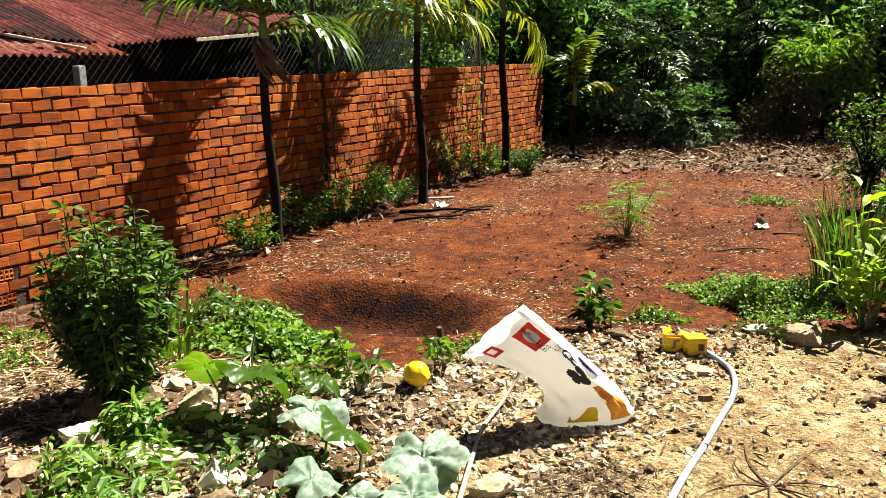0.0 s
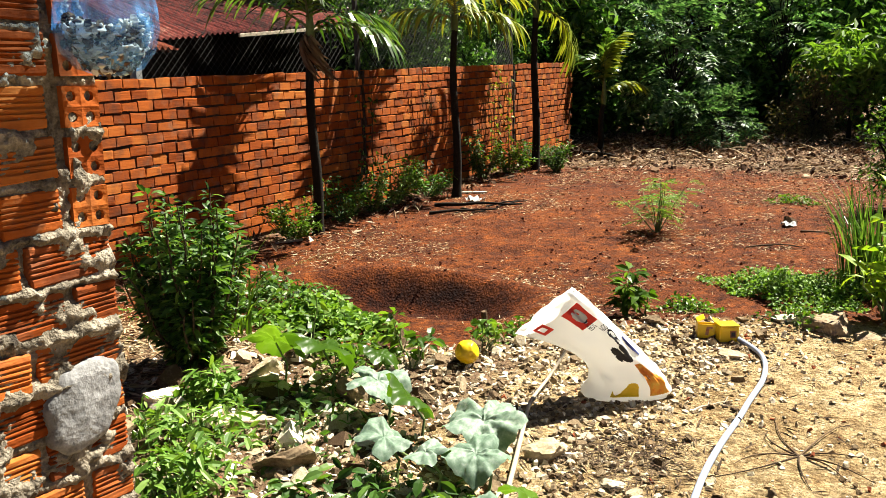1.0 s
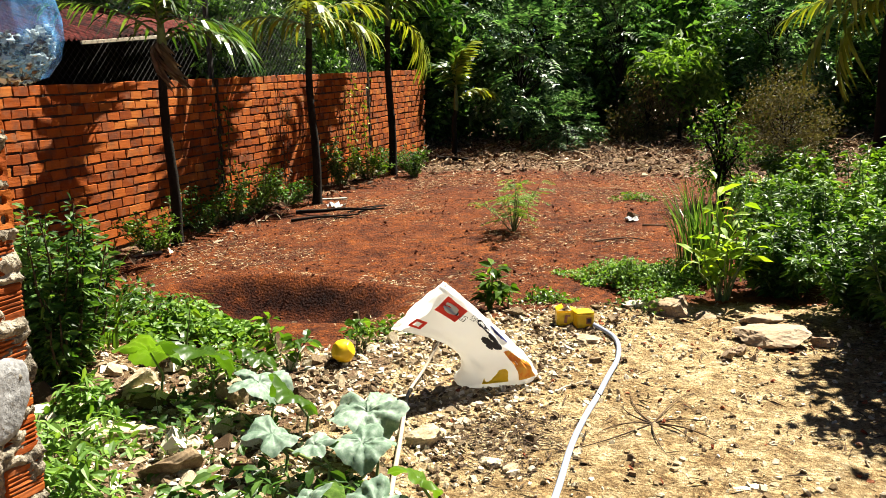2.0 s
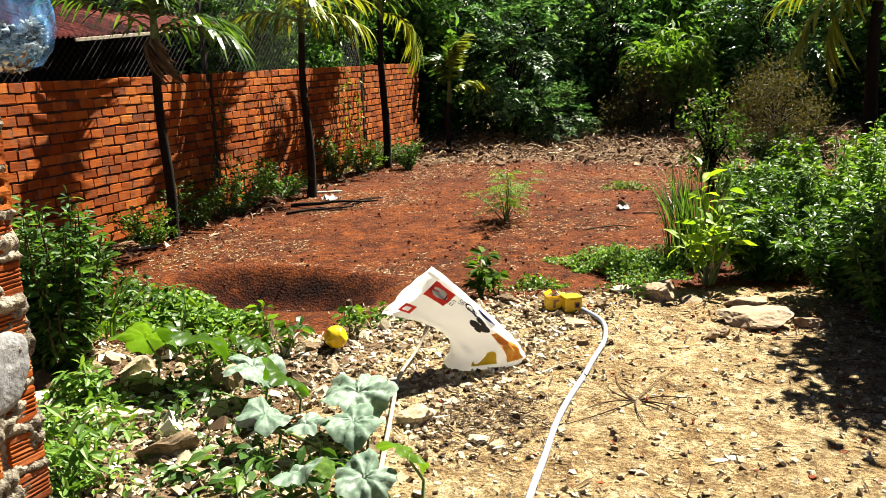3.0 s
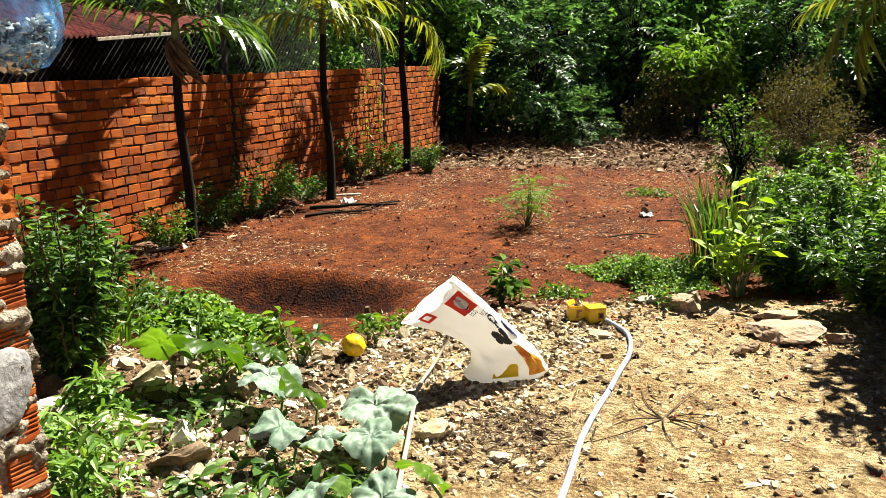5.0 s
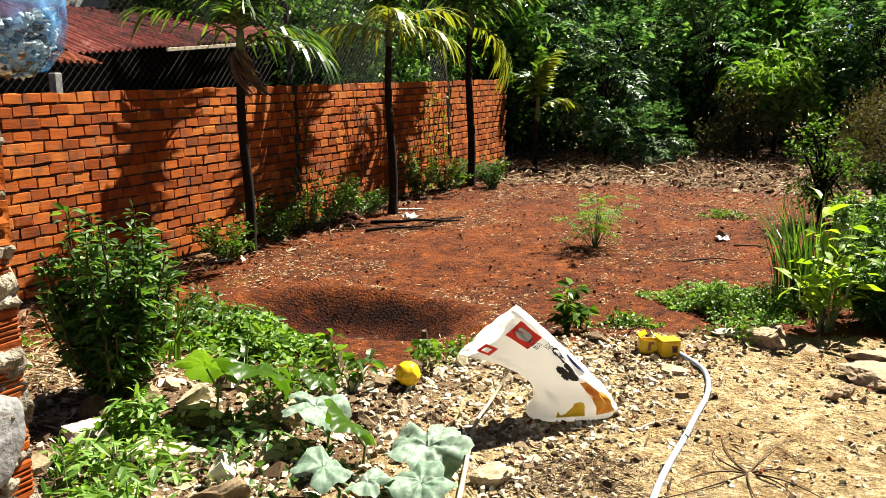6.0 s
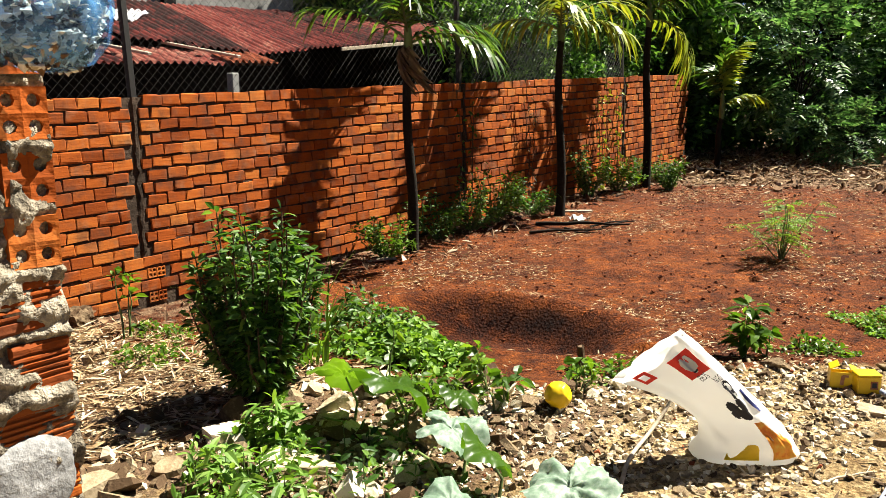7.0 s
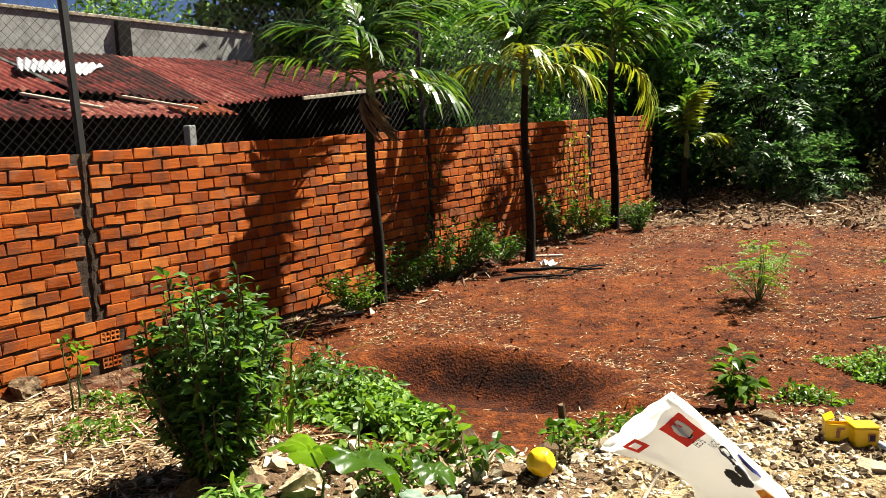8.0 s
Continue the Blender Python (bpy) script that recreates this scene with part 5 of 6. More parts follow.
def build_sack():
    base = np.array((-1.215, 3.455, 0.0))
    base[2] = gz(base[0], base[1]) - 0.01
    ob = thing("feed_sack", base, "white woven plastic feed sack slumped on the rubble, mouth open", "sack")
    k = 0.00262
    stations = [((963, 742), (1120, 744), 0.16), ((956, 731), (1129, 726), 0.2), ((972, 708), (1116, 706), 0.2), ((972, 690), (1096, 684), 0.18), ((962, 672), (1066, 652), 0.17), ((936, 652), (1022, 608), 0.15), ((900, 637), (988, 576), 0.12), ((864, 626), (958, 548), 0.1), ((832, 617), (936, 531), 0.075)]
    us, ns = np.linspace(0, 1, len(stations)), 44
    fine = np.linspace(0, 1, 34)
    A = np.array([((a[0] - 1040) * k, (742 - a[1]) * k) for a, _, _ in stations])
    B = np.array([((b[0] - 1040) * k, (742 - b[1]) * k) for _, b, _ in stations])
    T = np.array([s[2] for s in stations]) * 1.25
    A, B = (np.stack([np.interp(fine, us, q[:, i]) for i in (0, 1)], 1) for q in (A, B))
    T = np.interp(fine, us, T)

    def place(i, ang, off=0.0):
        s = math.copysign(abs(math.cos(ang)) ** 0.75, math.cos(ang))
        d = math.copysign(abs(math.sin(ang)) ** 0.85, math.sin(ang))
        c, h = (A[i] + B[i]) / 2, (B[i] - A[i]) / 2
        q = c + h * s
        w = fine[i]
        wr = 0.016 * noise.noise((ang * 2.2, w * 5, 1)) + 0.011 * noise.noise((ang * 4 + w * 6, w * 9 - ang * 2, 3)) + 0.004 * noise.noise((ang * 11, w * 22, 5))
        pinch = 0.03 * math.exp(-((w - 0.46) / 0.09) ** 2) * math.cos(3 * ang + 1)
        depth = (T[i] / 2 + wr - pinch * 0.5 + off) * d
        over = 0.34 * q[1]
        near = 1 - over / 3.6
        return RIGHTWARD * ((q[0] + 0.7) * near - 0.7 + wr * 0.6 * s) + AHEAD * (-depth - over) + np.array((0, 0, max(0.0, 1.5 + (q[1] - 1.5) * near + wr * 0.5)))

    ang = np.linspace(0, 2 * math.pi, ns, endpoint=False)
    V = [place(i, a) for i in range(len(fine)) for a in ang]
    # the ragged mouth
    for j, a in enumerate(ang):
        V[(len(fine) - 1) * ns + j] = V[(len(fine) - 1) * ns + j] + RIGHTWARD * (-0.022 * noise.noise((a * 2, 0, 9))) + np.array((0, 0, 0.02 * noise.noise((a * 1.7, 4, 2))))
    F = [(i * ns + j, i * ns + (j + 1) % ns, (i + 1) * ns + (j + 1) % ns, (i + 1) * ns + j) for i in range(len(fine) - 1) for j in range(ns)]
    F.append(tuple(range(ns - 1, -1, -1)))
    part("bag", mesh_np("bag", V, F, M_SACK, True), ob, "white woven plastic")

    def print_patch(name, material, u0, u1, a0, a1, shape, label, off=0.004, n=14):
        """Ink lying on the face of the sack, inside shape(u, v) of 0 to 1."""
        P, Q, index = [], [], {}
        for r in range(n + 1):
            for c in range(n + 1):
                w = u0 + (u1 - u0) * r / n
                a = a0 + (a1 - a0) * c / n
                i = min(len(fine) - 2, int(w * (len(fine) - 1)))
                f = w * (len(fine) - 1) - i
                P.append(place(i, a, off) * (1 - f) + place(i + 1, a, off) * f)
        for r in range(n):
            for c in range(n):
                if shape((c + 0.5) / n, (r + 0.5) / n):
                    q = r * (n + 1) + c
                    Q.append((q, q + 1, q + n + 2, q + n + 1))
        part(name, mesh_np(name, P, Q, material, True), ob, label)

    full = lambda u, v: True
    disc = lambda u, v: (u - 0.5) ** 2 + (v - 0.5) ** 2 < 0.25
    print_patch("print", M_RED, 0.745, 0.905, 0.85, 1.5, full, "red square emblem", n=6)
    print_patch("print", M_WHITE, 0.785, 0.875, 0.98, 1.2, disc, "white petal", 0.007)
    print_patch("print", M_WHITE, 0.785, 0.875, 1.18, 1.38, disc, "white petal", 0.007)
    print_patch("print", M_WHITE, 0.765, 0.845, 1.08, 1.3, disc, "white petal", 0.009)
    print_patch("print", M_INK, 0.766, 0.79, 1.1, 1.28, lambda u, v: abs(v - 0.3 - 0.5 * abs(u - 0.5)) < 0.2, "dark outline of the petals", 0.011)
    print_patch("print", M_RED, 0.86, 0.95, 1.8, 2.2, lambda u, v: abs(u - 0.5) > 0.25 or abs(v - 0.5) > 0.25, "red emblem", n=8)

    def lettering(words, u0, a0, size):
        """Printed words wrapped on the sack's face, reading across it, their heads towards the mouth."""
        cu = bpy.data.curves.new("print", "FONT")
        cu.body, cu.resolution_u = words, 2
        tmp = bpy.data.objects.new("print", cu)
        flat = bpy.data.meshes.new_from_object(tmp)
        bpy.data.objects.remove(tmp)
        P = []
        for v in flat.vertices:
            w, a = u0 + v.co.y * size, a0 - v.co.x * size * 2.6
            i = min(len(fine) - 2, int(w * (len(fine) - 1)))
            f = w * (len(fine) - 1) - i
            P.append(place(i, a, 0.005) * (1 - f) + place(i + 1, a, 0.005) * f)
        part("print", mesh_np("print", P, [tuple(q.vertices) for q in flat.polygons], M_INK), ob, "small black lettering")

    lettering("EEDS", 0.715, 1.36, 0.05)
    lettering("NGO", 0.675, 1.12, 0.05)
    blob = lambda cx, cy, rx, ry: (lambda u, v: ((u - cx) / rx) ** 2 + ((v - cy) / ry) ** 2 < 1)
    hook = lambda u, v: (0.05 < (u - 0.42) ** 2 + (v - 0.62) ** 2 < 0.15) or (abs(u - 0.62 - 0.3 * (0.5 - v)) < 0.1 and v < 0.75) or ((u - 0.2) ** 2 + (v - 0.2) ** 2 < 0.03)
    print_patch("print", M_INK, 0.585, 0.67, 0.72, 1.16, hook, "bold black brush lettering", n=22)
    clover = lambda u, v: blob(0.28, 0.68, 0.24, 0.26)(u, v) or blob(0.74, 0.7, 0.22, 0.24)(u, v) or blob(0.52, 0.3, 0.3, 0.26)(u, v) or blob(0.9, 0.36, 0.1, 0.2)(u, v)
    print_patch("print", M_INK, 0.475, 0.59, 0.86, 1.5, clover, "bold black brush lettering", n=24)
    print_patch("print", M_NAVY, 0.5, 0.6, 0.36, 0.66, disc, "navy brush lettering")
    print_patch("print", M_ORANGE, 0.14, 0.46, 0.6, 1.25, lambda u, v: v + 0.3 * math.sin(u * 7) < 0.95 and u > 0.12 * math.sin(v * 9), "orange and yellow printed picture", n=36)
    print_patch("print", M_YELLOW, 0.14, 0.3, 1.5, 1.95, lambda u, v: v < 0.55 + 0.4 * math.sin(u * 5 + 1), "yellow printed picture", n=36)
    return ob


build_sack()


def build_ball():
    x, y, r = -2.11, 3.46, 0.068
    ob = thing("toy_ball", (x, y, gz(x, y)), "yellow plastic ball with dimpled panels lying on rubble", "ball")
    bm = bmesh.new()
    bmesh.ops.create_icosphere(bm, subdivisions=4, radius=r)
    seeds = [Vector(v).normalized() for v in ((0.3, -0.8, 0.5), (-0.5, -0.75, 0.3), (0.6, -0.7, -0.2), (-0.1, -0.7, -0.6), (0.1, -0.2, 1), (0.9, 0.1, 0.4), (-0.9, 0.1, 0.4), (-0.8, -0.2, -0.5), (0, 0.9, 0.4), (0.5, 0.6, -0.5), (-0.5, 0.6, -0.5), (0, 0, -1))]
    for v in bm.verts:
        n = v.co.normalized()
        d = max(n.dot(s) for s in seeds)
        v.co = n * (r - 0.006 * max(0, min(1, (d - 0.86) / 0.06)))
    part("shell", bm_mesh("shell", bm, M_YELLOW, True), ob, m=pose(0, 0, r + 0.012))
    return ob


def build_cartons():
    """Two yellow cartons end to end on the path: one torn open at the top, one closed."""
    torn = thing("yellow_carton", (-1.08, 4.62, 0), "torn yellow carton with raised end flaps beside the hose", "carton", "yellow cartons")
    torn.matrix_basis = pose(-1.08, 4.62, gz(-1.08, 4.62) + 0.004, 0, 0, 20)
    for name, size, at in (("bottom", (0.13, 0.1, 0.004), (0, 0, 0.004)), ("side", (0.13, 0.004, 0.085), (0, -0.05, 0.045)), ("side", (0.13, 0.004, 0.07), (0, 0.05, 0.038)), ("end", (0.004, 0.1, 0.1), (-0.064, 0, 0.052)), ("end", (0.004, 0.1, 0.09), (0.064, 0, 0.047))):
        part(name, bm_mesh(name, box_bm(size, at, 0.0015), M_YELLOW), torn)
    part("flap", bm_mesh("flap", box_bm((0.05, 0.098, 0.004), (0, 0, 0), 0.0015), M_YELLOW), torn, "raised yellow flap", pose(-0.045, 0, 0.112, 0, -28, 0))
    part("flap", bm_mesh("flap", box_bm((0.04, 0.098, 0.004), (0, 0, 0), 0.0015), M_YELLOW), torn, "raised yellow flap", pose(0.05, 0, 0.098, 0, 18, 0))
    part("label_mark", bm_mesh("label_mark", box_bm((0.018, 0.002, 0.05), (0, 0, 0)), M_SHARD), torn, "dark printed stroke", pose(-0.008, -0.0535, 0.045, 0, 8, 0))
    part("label_mark", bm_mesh("label_mark", box_bm((0.03, 0.002, 0.012), (0, 0, 0)), M_SHARD), torn, "dark printed stroke", pose(0.006, -0.0535, 0.068))
    shut = thing("yellow_carton", (-0.965, 4.6, 0), "small closed yellow carton with a dark label by the hose", "carton", "yellow cartons")
    shut.matrix_basis = pose(-0.965, 4.595, gz(-0.965, 4.6) + 0.004, 0, 0, 32)
    part("body", bm_mesh("body", box_bm((0.115, 0.1, 0.092), (0, 0, 0.047), 0.005, 2), M_YELLOW), shut)
    part("lid", bm_mesh("lid", box_bm((0.119, 0.104, 0.014), (0, 0, 0.097), 0.004), M_YELLOW), shut)
    part("label_mark", bm_mesh("label_mark", box_bm((0.036, 0.002, 0.042), (0.022, -0.0515, 0.048)), M_SHARD), shut, "brown printed label")
    part("label_mark", bm_mesh("label_mark", box_bm((0.022, 0.002, 0.026), (0.022, -0.053, 0.048)), M_INK), shut, "dark square on the label")


def smooth_path(points, n):
    P = np.array(points, float)
    t = np.linspace(0, len(P) - 1, n)
    out = []
    for v in t:
        i = min(int(v), len(P) - 2)
        f = v - i
        a, b, c, d = P[max(i - 1, 0)], P[i], P[i + 1], P[min(i + 2, len(P) - 1)]
        out.append(0.5 * (2 * b + (c - a) * f + (2 * a - 5 * b + 4 * c - d) * f**2 + (3 * b - a - 3 * c + d) * f**3))
    return np.array(out)


def build_hose():
    pts = smooth_path([(-0.92, 4.62), (-0.73, 4.38), (-0.65, 4.0), (-0.65, 3.48), (-0.66, 2.84), (-0.63, 2.36), (-0.59, 1.9), (-0.5, 1.2), (-0.3, 0.4), (0.2, -0.6)], 120)
    z = ground_z(pts[:, 0], pts[:, 1]) + 0.018 + 0.006 * np.sin(pts[:, 1] * 7)
    ob = thing("garden_hose", (-0.86, 4.66, 0), "pale blue garden hose snaking over the stony ground", "hose")
    part("pipe", mesh_arr("pipe", *tube(np.stack([pts[:, 0] + 0.86, pts[:, 1] - 4.66, z], 1), 0.014, 12), M_HOSE, True), ob)


def build_cord():
    pts = smooth_path([(-1.53, 3.56, 0.25), (-1.56, 3.5, 0.14), (-1.585, 3.36, 0.05), (-1.55, 3.08, 0.035), (-1.47, 2.83, 0.03), (-1.34, 2.46, 0.03), (-1.2, 2.05, 0.025)], 50)
    ob = thing("dry_root", (-1.45, 2.7, 0), "bleached bendy dry stalk leaning on the sack", "stalk")
    part("stalk", mesh_arr("stalk", *tube(pts - (-1.45, 2.7, 0), np.linspace(0.007, 0.011, 50), 8), M_CORD, True), ob)


def build_bag():
    """A clear blue plastic bag of pale crumbs, hanging on the wall end."""
    x, y, z = -1.31, 0.672, 1.552
    ob = thing("plastic_bag", (x, y, z), "clear blue plastic bag of pale crumbs hanging on the brick wall", "bag")
    m, nodes, links, bsdf = node_mat("clear_blue_film")
    bsdf.inputs["Base Color"].default_value = (0.16, 0.45, 0.92, 1)
    bsdf.inputs["Roughness"].default_value = 0.15
    tr = nodes.new("ShaderNodeBsdfTransparent")
    tr.inputs[0].default_value = (0.75, 0.88, 1, 1)
    mix = nodes.new("ShaderNodeMixShader")
    n = noise_node(nodes, links, 26, 3)
    r = ramp(nodes, [(0.35, (0.06, 0.06, 0.06)), (0.68, (0.4, 0.4, 0.4))])
    links.new(n.outputs[0], r.inputs[0])
    links.new(r.outputs[0], mix.inputs[0])
    links.new(tr.outputs[0], mix.inputs[1])
    links.new(bsdf.outputs[0], mix.inputs[2])
    links.new(mix.outputs[0], nodes["Material Output"].inputs[0])
    prof = [(-0.012, 0.02), (0.0, 0.06), (0.03, 0.085), (0.07, 0.092), (0.11, 0.088), (0.16, 0.076), (0.24, 0.062), (0.34, 0.052), (0.42, 0.045), (0.47, 0.05)]
    ns = 40
    V = []
    for h, r0 in prof:
        for j in range(ns):
            a = 2 * math.pi * j / ns
            f = 1 + (0.05 + 0.5 * max(0, h - 0.08)) * math.sin(9 * a + 7 * h) + 0.1 * noise.noise((math.cos(a) * 2, math.sin(a) * 2, h * 8))
            V.append((0.8 * r0 * f * math.cos(a), r0 * f * math.sin(a), h))
    k = len(prof)
    F = [(i * ns + j, i * ns + (j + 1) % ns, (i + 1) * ns + (j + 1) % ns, (i + 1) * ns + j) for i in range(k - 1) for j in range(ns)] + [tuple(range(ns))]
    part("film", mesh_np("film", V, F, m, True), ob, "thin clear blue plastic film")
    crumb = surface("pale_crumbs", [(0.25, (0.03, 0.015, 0.008)), (0.42, (0.26, 0.15, 0.07)), (0.6, (0.7, 0.6, 0.45)), (0.95, (1.1, 1.05, 0.95))], 12, 60, 0.9, 0.4, 1.0)
    shapes, SF = low_stones(8, 5, 0.8)
    rng = np.random.default_rng(8)
    Vs, Fs, n = [], [], 0
    for _ in range(1700):
        h = rng.uniform(0.0, 0.085)
        r0 = np.interp(h, [p[0] for p in prof], [p[1] for p in prof]) * 0.9 - 0.004
        a, q = rng.uniform(0, 6.28), r0 * rng.uniform(0.55, 1) ** 0.5
        v = shapes[int(rng.integers(8))] * rng.uniform(0.004, 0.0115)
        Vs.append(v + (0.8 * q * math.cos(a), q * math.sin(a), h + 0.01 * math.sin(a * 2)))
        Fs.append(SF + n)
        n += len(v)
    c = part("crumbs", mesh_arr("crumbs", np.concatenate(Vs), np.concatenate(Fs), crumb), ob, "pale crumbs and dark grains")
    c["kind"] = "stuff"
    part("string", mesh_arr("string", *tube([(0, 0, 0.42), (-0.05, 0.01, 0.6), (-0.16, 0.02, 0.75)], 0.003, 5), M_CORD), ob, "tied string to the wall")
    return ob


build_ball()
build_cartons()
build_hose()
build_cord()
build_bag()


def rock(x, y, size, seed, label, material=M_ROCK, name="rock", rz=0.0, stretch=(1, 1, 1)):
    v, F = boulder(seed, stretch)
    v = v * size
    ob = part(name, mesh_arr(name, v - (0, 0, v[:, 2].min() * 0.7), F, material))
    ob.matrix_basis = pose(x, y, gz(x, y) - 0.01, 0, 0, rz)
    return tagged(ob, label, "rock", "boulders at the path's edge")


ROCKS = [(-0.47, 5.06, 0.17, 20, (1.3, 0.9, 0.55)), (0.2, 4.58, 0.235, 12, (1.35, 0.8, 0.42)), (-0.22, 5.0, 0.1, 70, (1.2, 1, 0.45)), (0.44, 4.55, 0.1, 10, (1.2, 1, 0.6)), (0.1, 4.85, 0.15, 30, (1.3, 0.9, 0.5)), (0.0, 4.28, 0.055, 10, (1.2, 1, 0.8)), (-0.07, 4.22, 0.06, 80, (1.1, 1, 0.9)), (0.07, 4.2, 0.045, 60, (1.2, 1, 0.8)), (-0.85, 4.3, 0.075, 15, (1.3, 0.9, 0.55)), (-2.35, 2.72, 0.12, 15, (1.2, 1, 1)), (-2.15, 2.0, 0.15, 50, (1.7, 0.7, 0.6)), (-2.55, 2.3, 0.15, 35, (1.7, 0.7, 0.4)), (-3.0, 2.85, 0.15, 20, (1.3, 0.9, 0.8)), (-1.27, 2.6, 0.1, 35, (1.5, 0.8, 0.7)), (-6.0, 3.15, 0.14, 0, (1.5, 0.9, 0.8)), (-1.15, 8.35, 0.08, 0, (1.3, 1, 0.8)), (-1.45, 4.72, 0.11, 0, (1.4, 0.8, 0.6)), (-0.72, 5.1, 0.09, 10, (1.4, 0.8, 0.5)), (-0.96, 2.5, 0.05, 10, (1.3, 1, 0.8)), (-0.86, 2.46, 0.045, 60, (1.2, 1, 0.8)), (0.08, 2.61, 0.07, 20, (1.6, 0.8, 0.15)), (-0.25, 2.37, 0.03, 20, (1.2, 1, 0.8))]
for i, (x, y, s, rz, st) in enumerate(ROCKS):
    rock(x, y, s, 600 + i, "buff weathered stone lying at the edge of the path" if i < 9 else "pale broken stone lying among the rubble", M_ROCK if i < 9 else M_STONE, "rock", rz, st)

# rubble, gravel and litter
RN = np.random.default_rng(21)


def among(n, x0, x1, y0, y1, keep):
    X, Y = RN.uniform(x0, x1, n), RN.uniform(y0, y1, n)
    k = RN.uniform(0, 1, n) < keep(X, Y)
    return X[k], Y[k]


def on_path(X, Y):
    return np.clip(0.5 - (Y - np.interp(X, EDGE_X, EDGE_Y)) / 0.35, 0, 1)


def left_of_track(X, Y):
    """Thick rubble to the left of the trodden track, thin on it."""
    return 0.1 + 0.9 * smooth01((-0.75 - X + 0.12 * (Y - 3)) / 0.5)


BIG, BIGF = slab_shapes(40, 31)
CHIP, CHIPF = slab_shapes(40, 33, 5)


def stuff(name, V, F, material, label, category):
    return tagged(part(name, mesh_arr(name, V, F, material)), label, category, kind="stuff")


X, Y = among(2800, -5.4, -0.6, 1.1, 5.0, lambda a, b: on_path(a, b) * left_of_track(a, b))
west = smooth01((-X - 3.2) / 0.5)
thin = RN.uniform(0, 1, len(X)) > 0.6 * west
X, Y, west = X[thin], Y[thin], west[thin]
S = (0.018 + 0.07 * RN.uniform(0, 1, len(X)) ** 2.6) * (0.65 + 0.7 * smooth01((-X - 1.7) / 0.8)) * (1 - 0.45 * west)
close = np.flatnonzero((X > -3.0) & (Y < 3.9) & (S > 0.026))[:300]
rest = np.setdiff1d(np.arange(len(X)), close)
stuff("rubble", *scatter(BIG, BIGF, X[rest], Y[rest], S[rest], 1, 0.4, 0.2), M_STONE, "pale angular rubble stones", "rubble")


def rubble_heap():
    heap = thing("rubble_heap", (-2.0, 2.5, 0), "loose pale broken stones spread over the ground", "rubble")
    rng = np.random.default_rng(77)
    shapes = [mesh_arr("stone", v, BIGF, M_STONE) for v in BIG]
    for i in close:
        turn = Euler((rng.normal() * 0.35, rng.normal() * 0.35, rng.uniform(0, 6.28))).to_matrix().to_4x4()
        part("stone", shapes[int(rng.integers(len(BIG)))], heap, m=Matrix.Translation((X[i] + 2.0, Y[i] - 2.5, gz(X[i], Y[i]) + 0.12 * S[i])) @ turn @ Matrix.Scale(S[i], 4))


rubble_heap()
X, Y = among(6500, -2.8, -0.5, 1.1, 5.0, lambda a, b: on_path(a, b) * left_of_track(a, b))
stuff("gravel", *scatter(CHIP, CHIPF, X, Y, RN.uniform(0.01, 0.03, len(X)), 12, 0.5), M_STONE, "pale broken stone chips", "gravel")
X, Y = among(5200, -1.0, 2.2, 1.1, 5.2, on_path)
stuff("gravel", *scatter(CHIP, CHIPF, X, Y, RN.uniform(0, 1, len(X)) ** 3 * 0.022 + 0.005, 13, 0.4), M_PEBBLE, "small pebbles trodden into the path", "gravel")
X, Y = among(16000, -5.5, 2.2, 1.2, 5.4, lambda a, b: on_path(a, b) * (0.02 + 0.88 * left_of_track(a, b)))
stuff("gravel", *scatter(CHIP, CHIPF, X, Y, RN.uniform(0.15, 1, len(X)) ** 2 * 0.022 + 0.004, 2, 0.5), M_STONE, "pale stone chips and gravel", "gravel")
X, Y = among(420, -4.5, 2.2, 1.2, 5.2, on_path)
stuff("brick_chips", *scatter(CHIP, CHIPF, X, Y, RN.uniform(0.006, 0.022, len(X)), 3, 0.5), M_SHARD, "broken red brick chips", "rubble")
X, Y = among(15000, -5.9, 1.2, 3.2, 13, lambda a, b: (1 - on_path(a, b)) * (0.35 + 0.65 * smooth01(0.5 + 1.5 * lumps(b * 0.8, a * 0.8))) * (0.25 + 0.75 * (np.hypot((a - PIT[0]) / PIT[2], (b - PIT[1]) / PIT[3]) > 1.25)))
stuff("soil_clods", *scatter(CHIP, CHIPF, X, Y, 0.004 + 0.022 * RN.uniform(0, 1, len(X)) ** 3, 4, 0.5), surface("red_clod", [(0.2, (0.07, 0.015, 0.006)), (0.6, (0.2, 0.055, 0.02)), (0.9, (0.36, 0.2, 0.12))], 10, 60, 0.95, 0.4, 0.9), "red soil clods", "soil")


def straws(n, x0, x1, y0, y1, keep, length, seed):
    X, Y = among(n, x0, x1, y0, y1, keep)
    rng = np.random.default_rng(seed)
    Z = ground_z(X, Y) + 0.012
    a = rng.uniform(0, 6.28, len(X))
    D = np.stack([np.cos(a), np.sin(a), rng.normal(size=len(X)) * 0.12], 1)
    L = rng.uniform(0.3, 1, len(X)) * length
    return leaf_arrays(np.stack([X, Y, Z], 1), D, rand_dirs(len(X), 2, rng), L, np.minimum(L * 0.06 + 0.004, L * 0.4), 0.02)


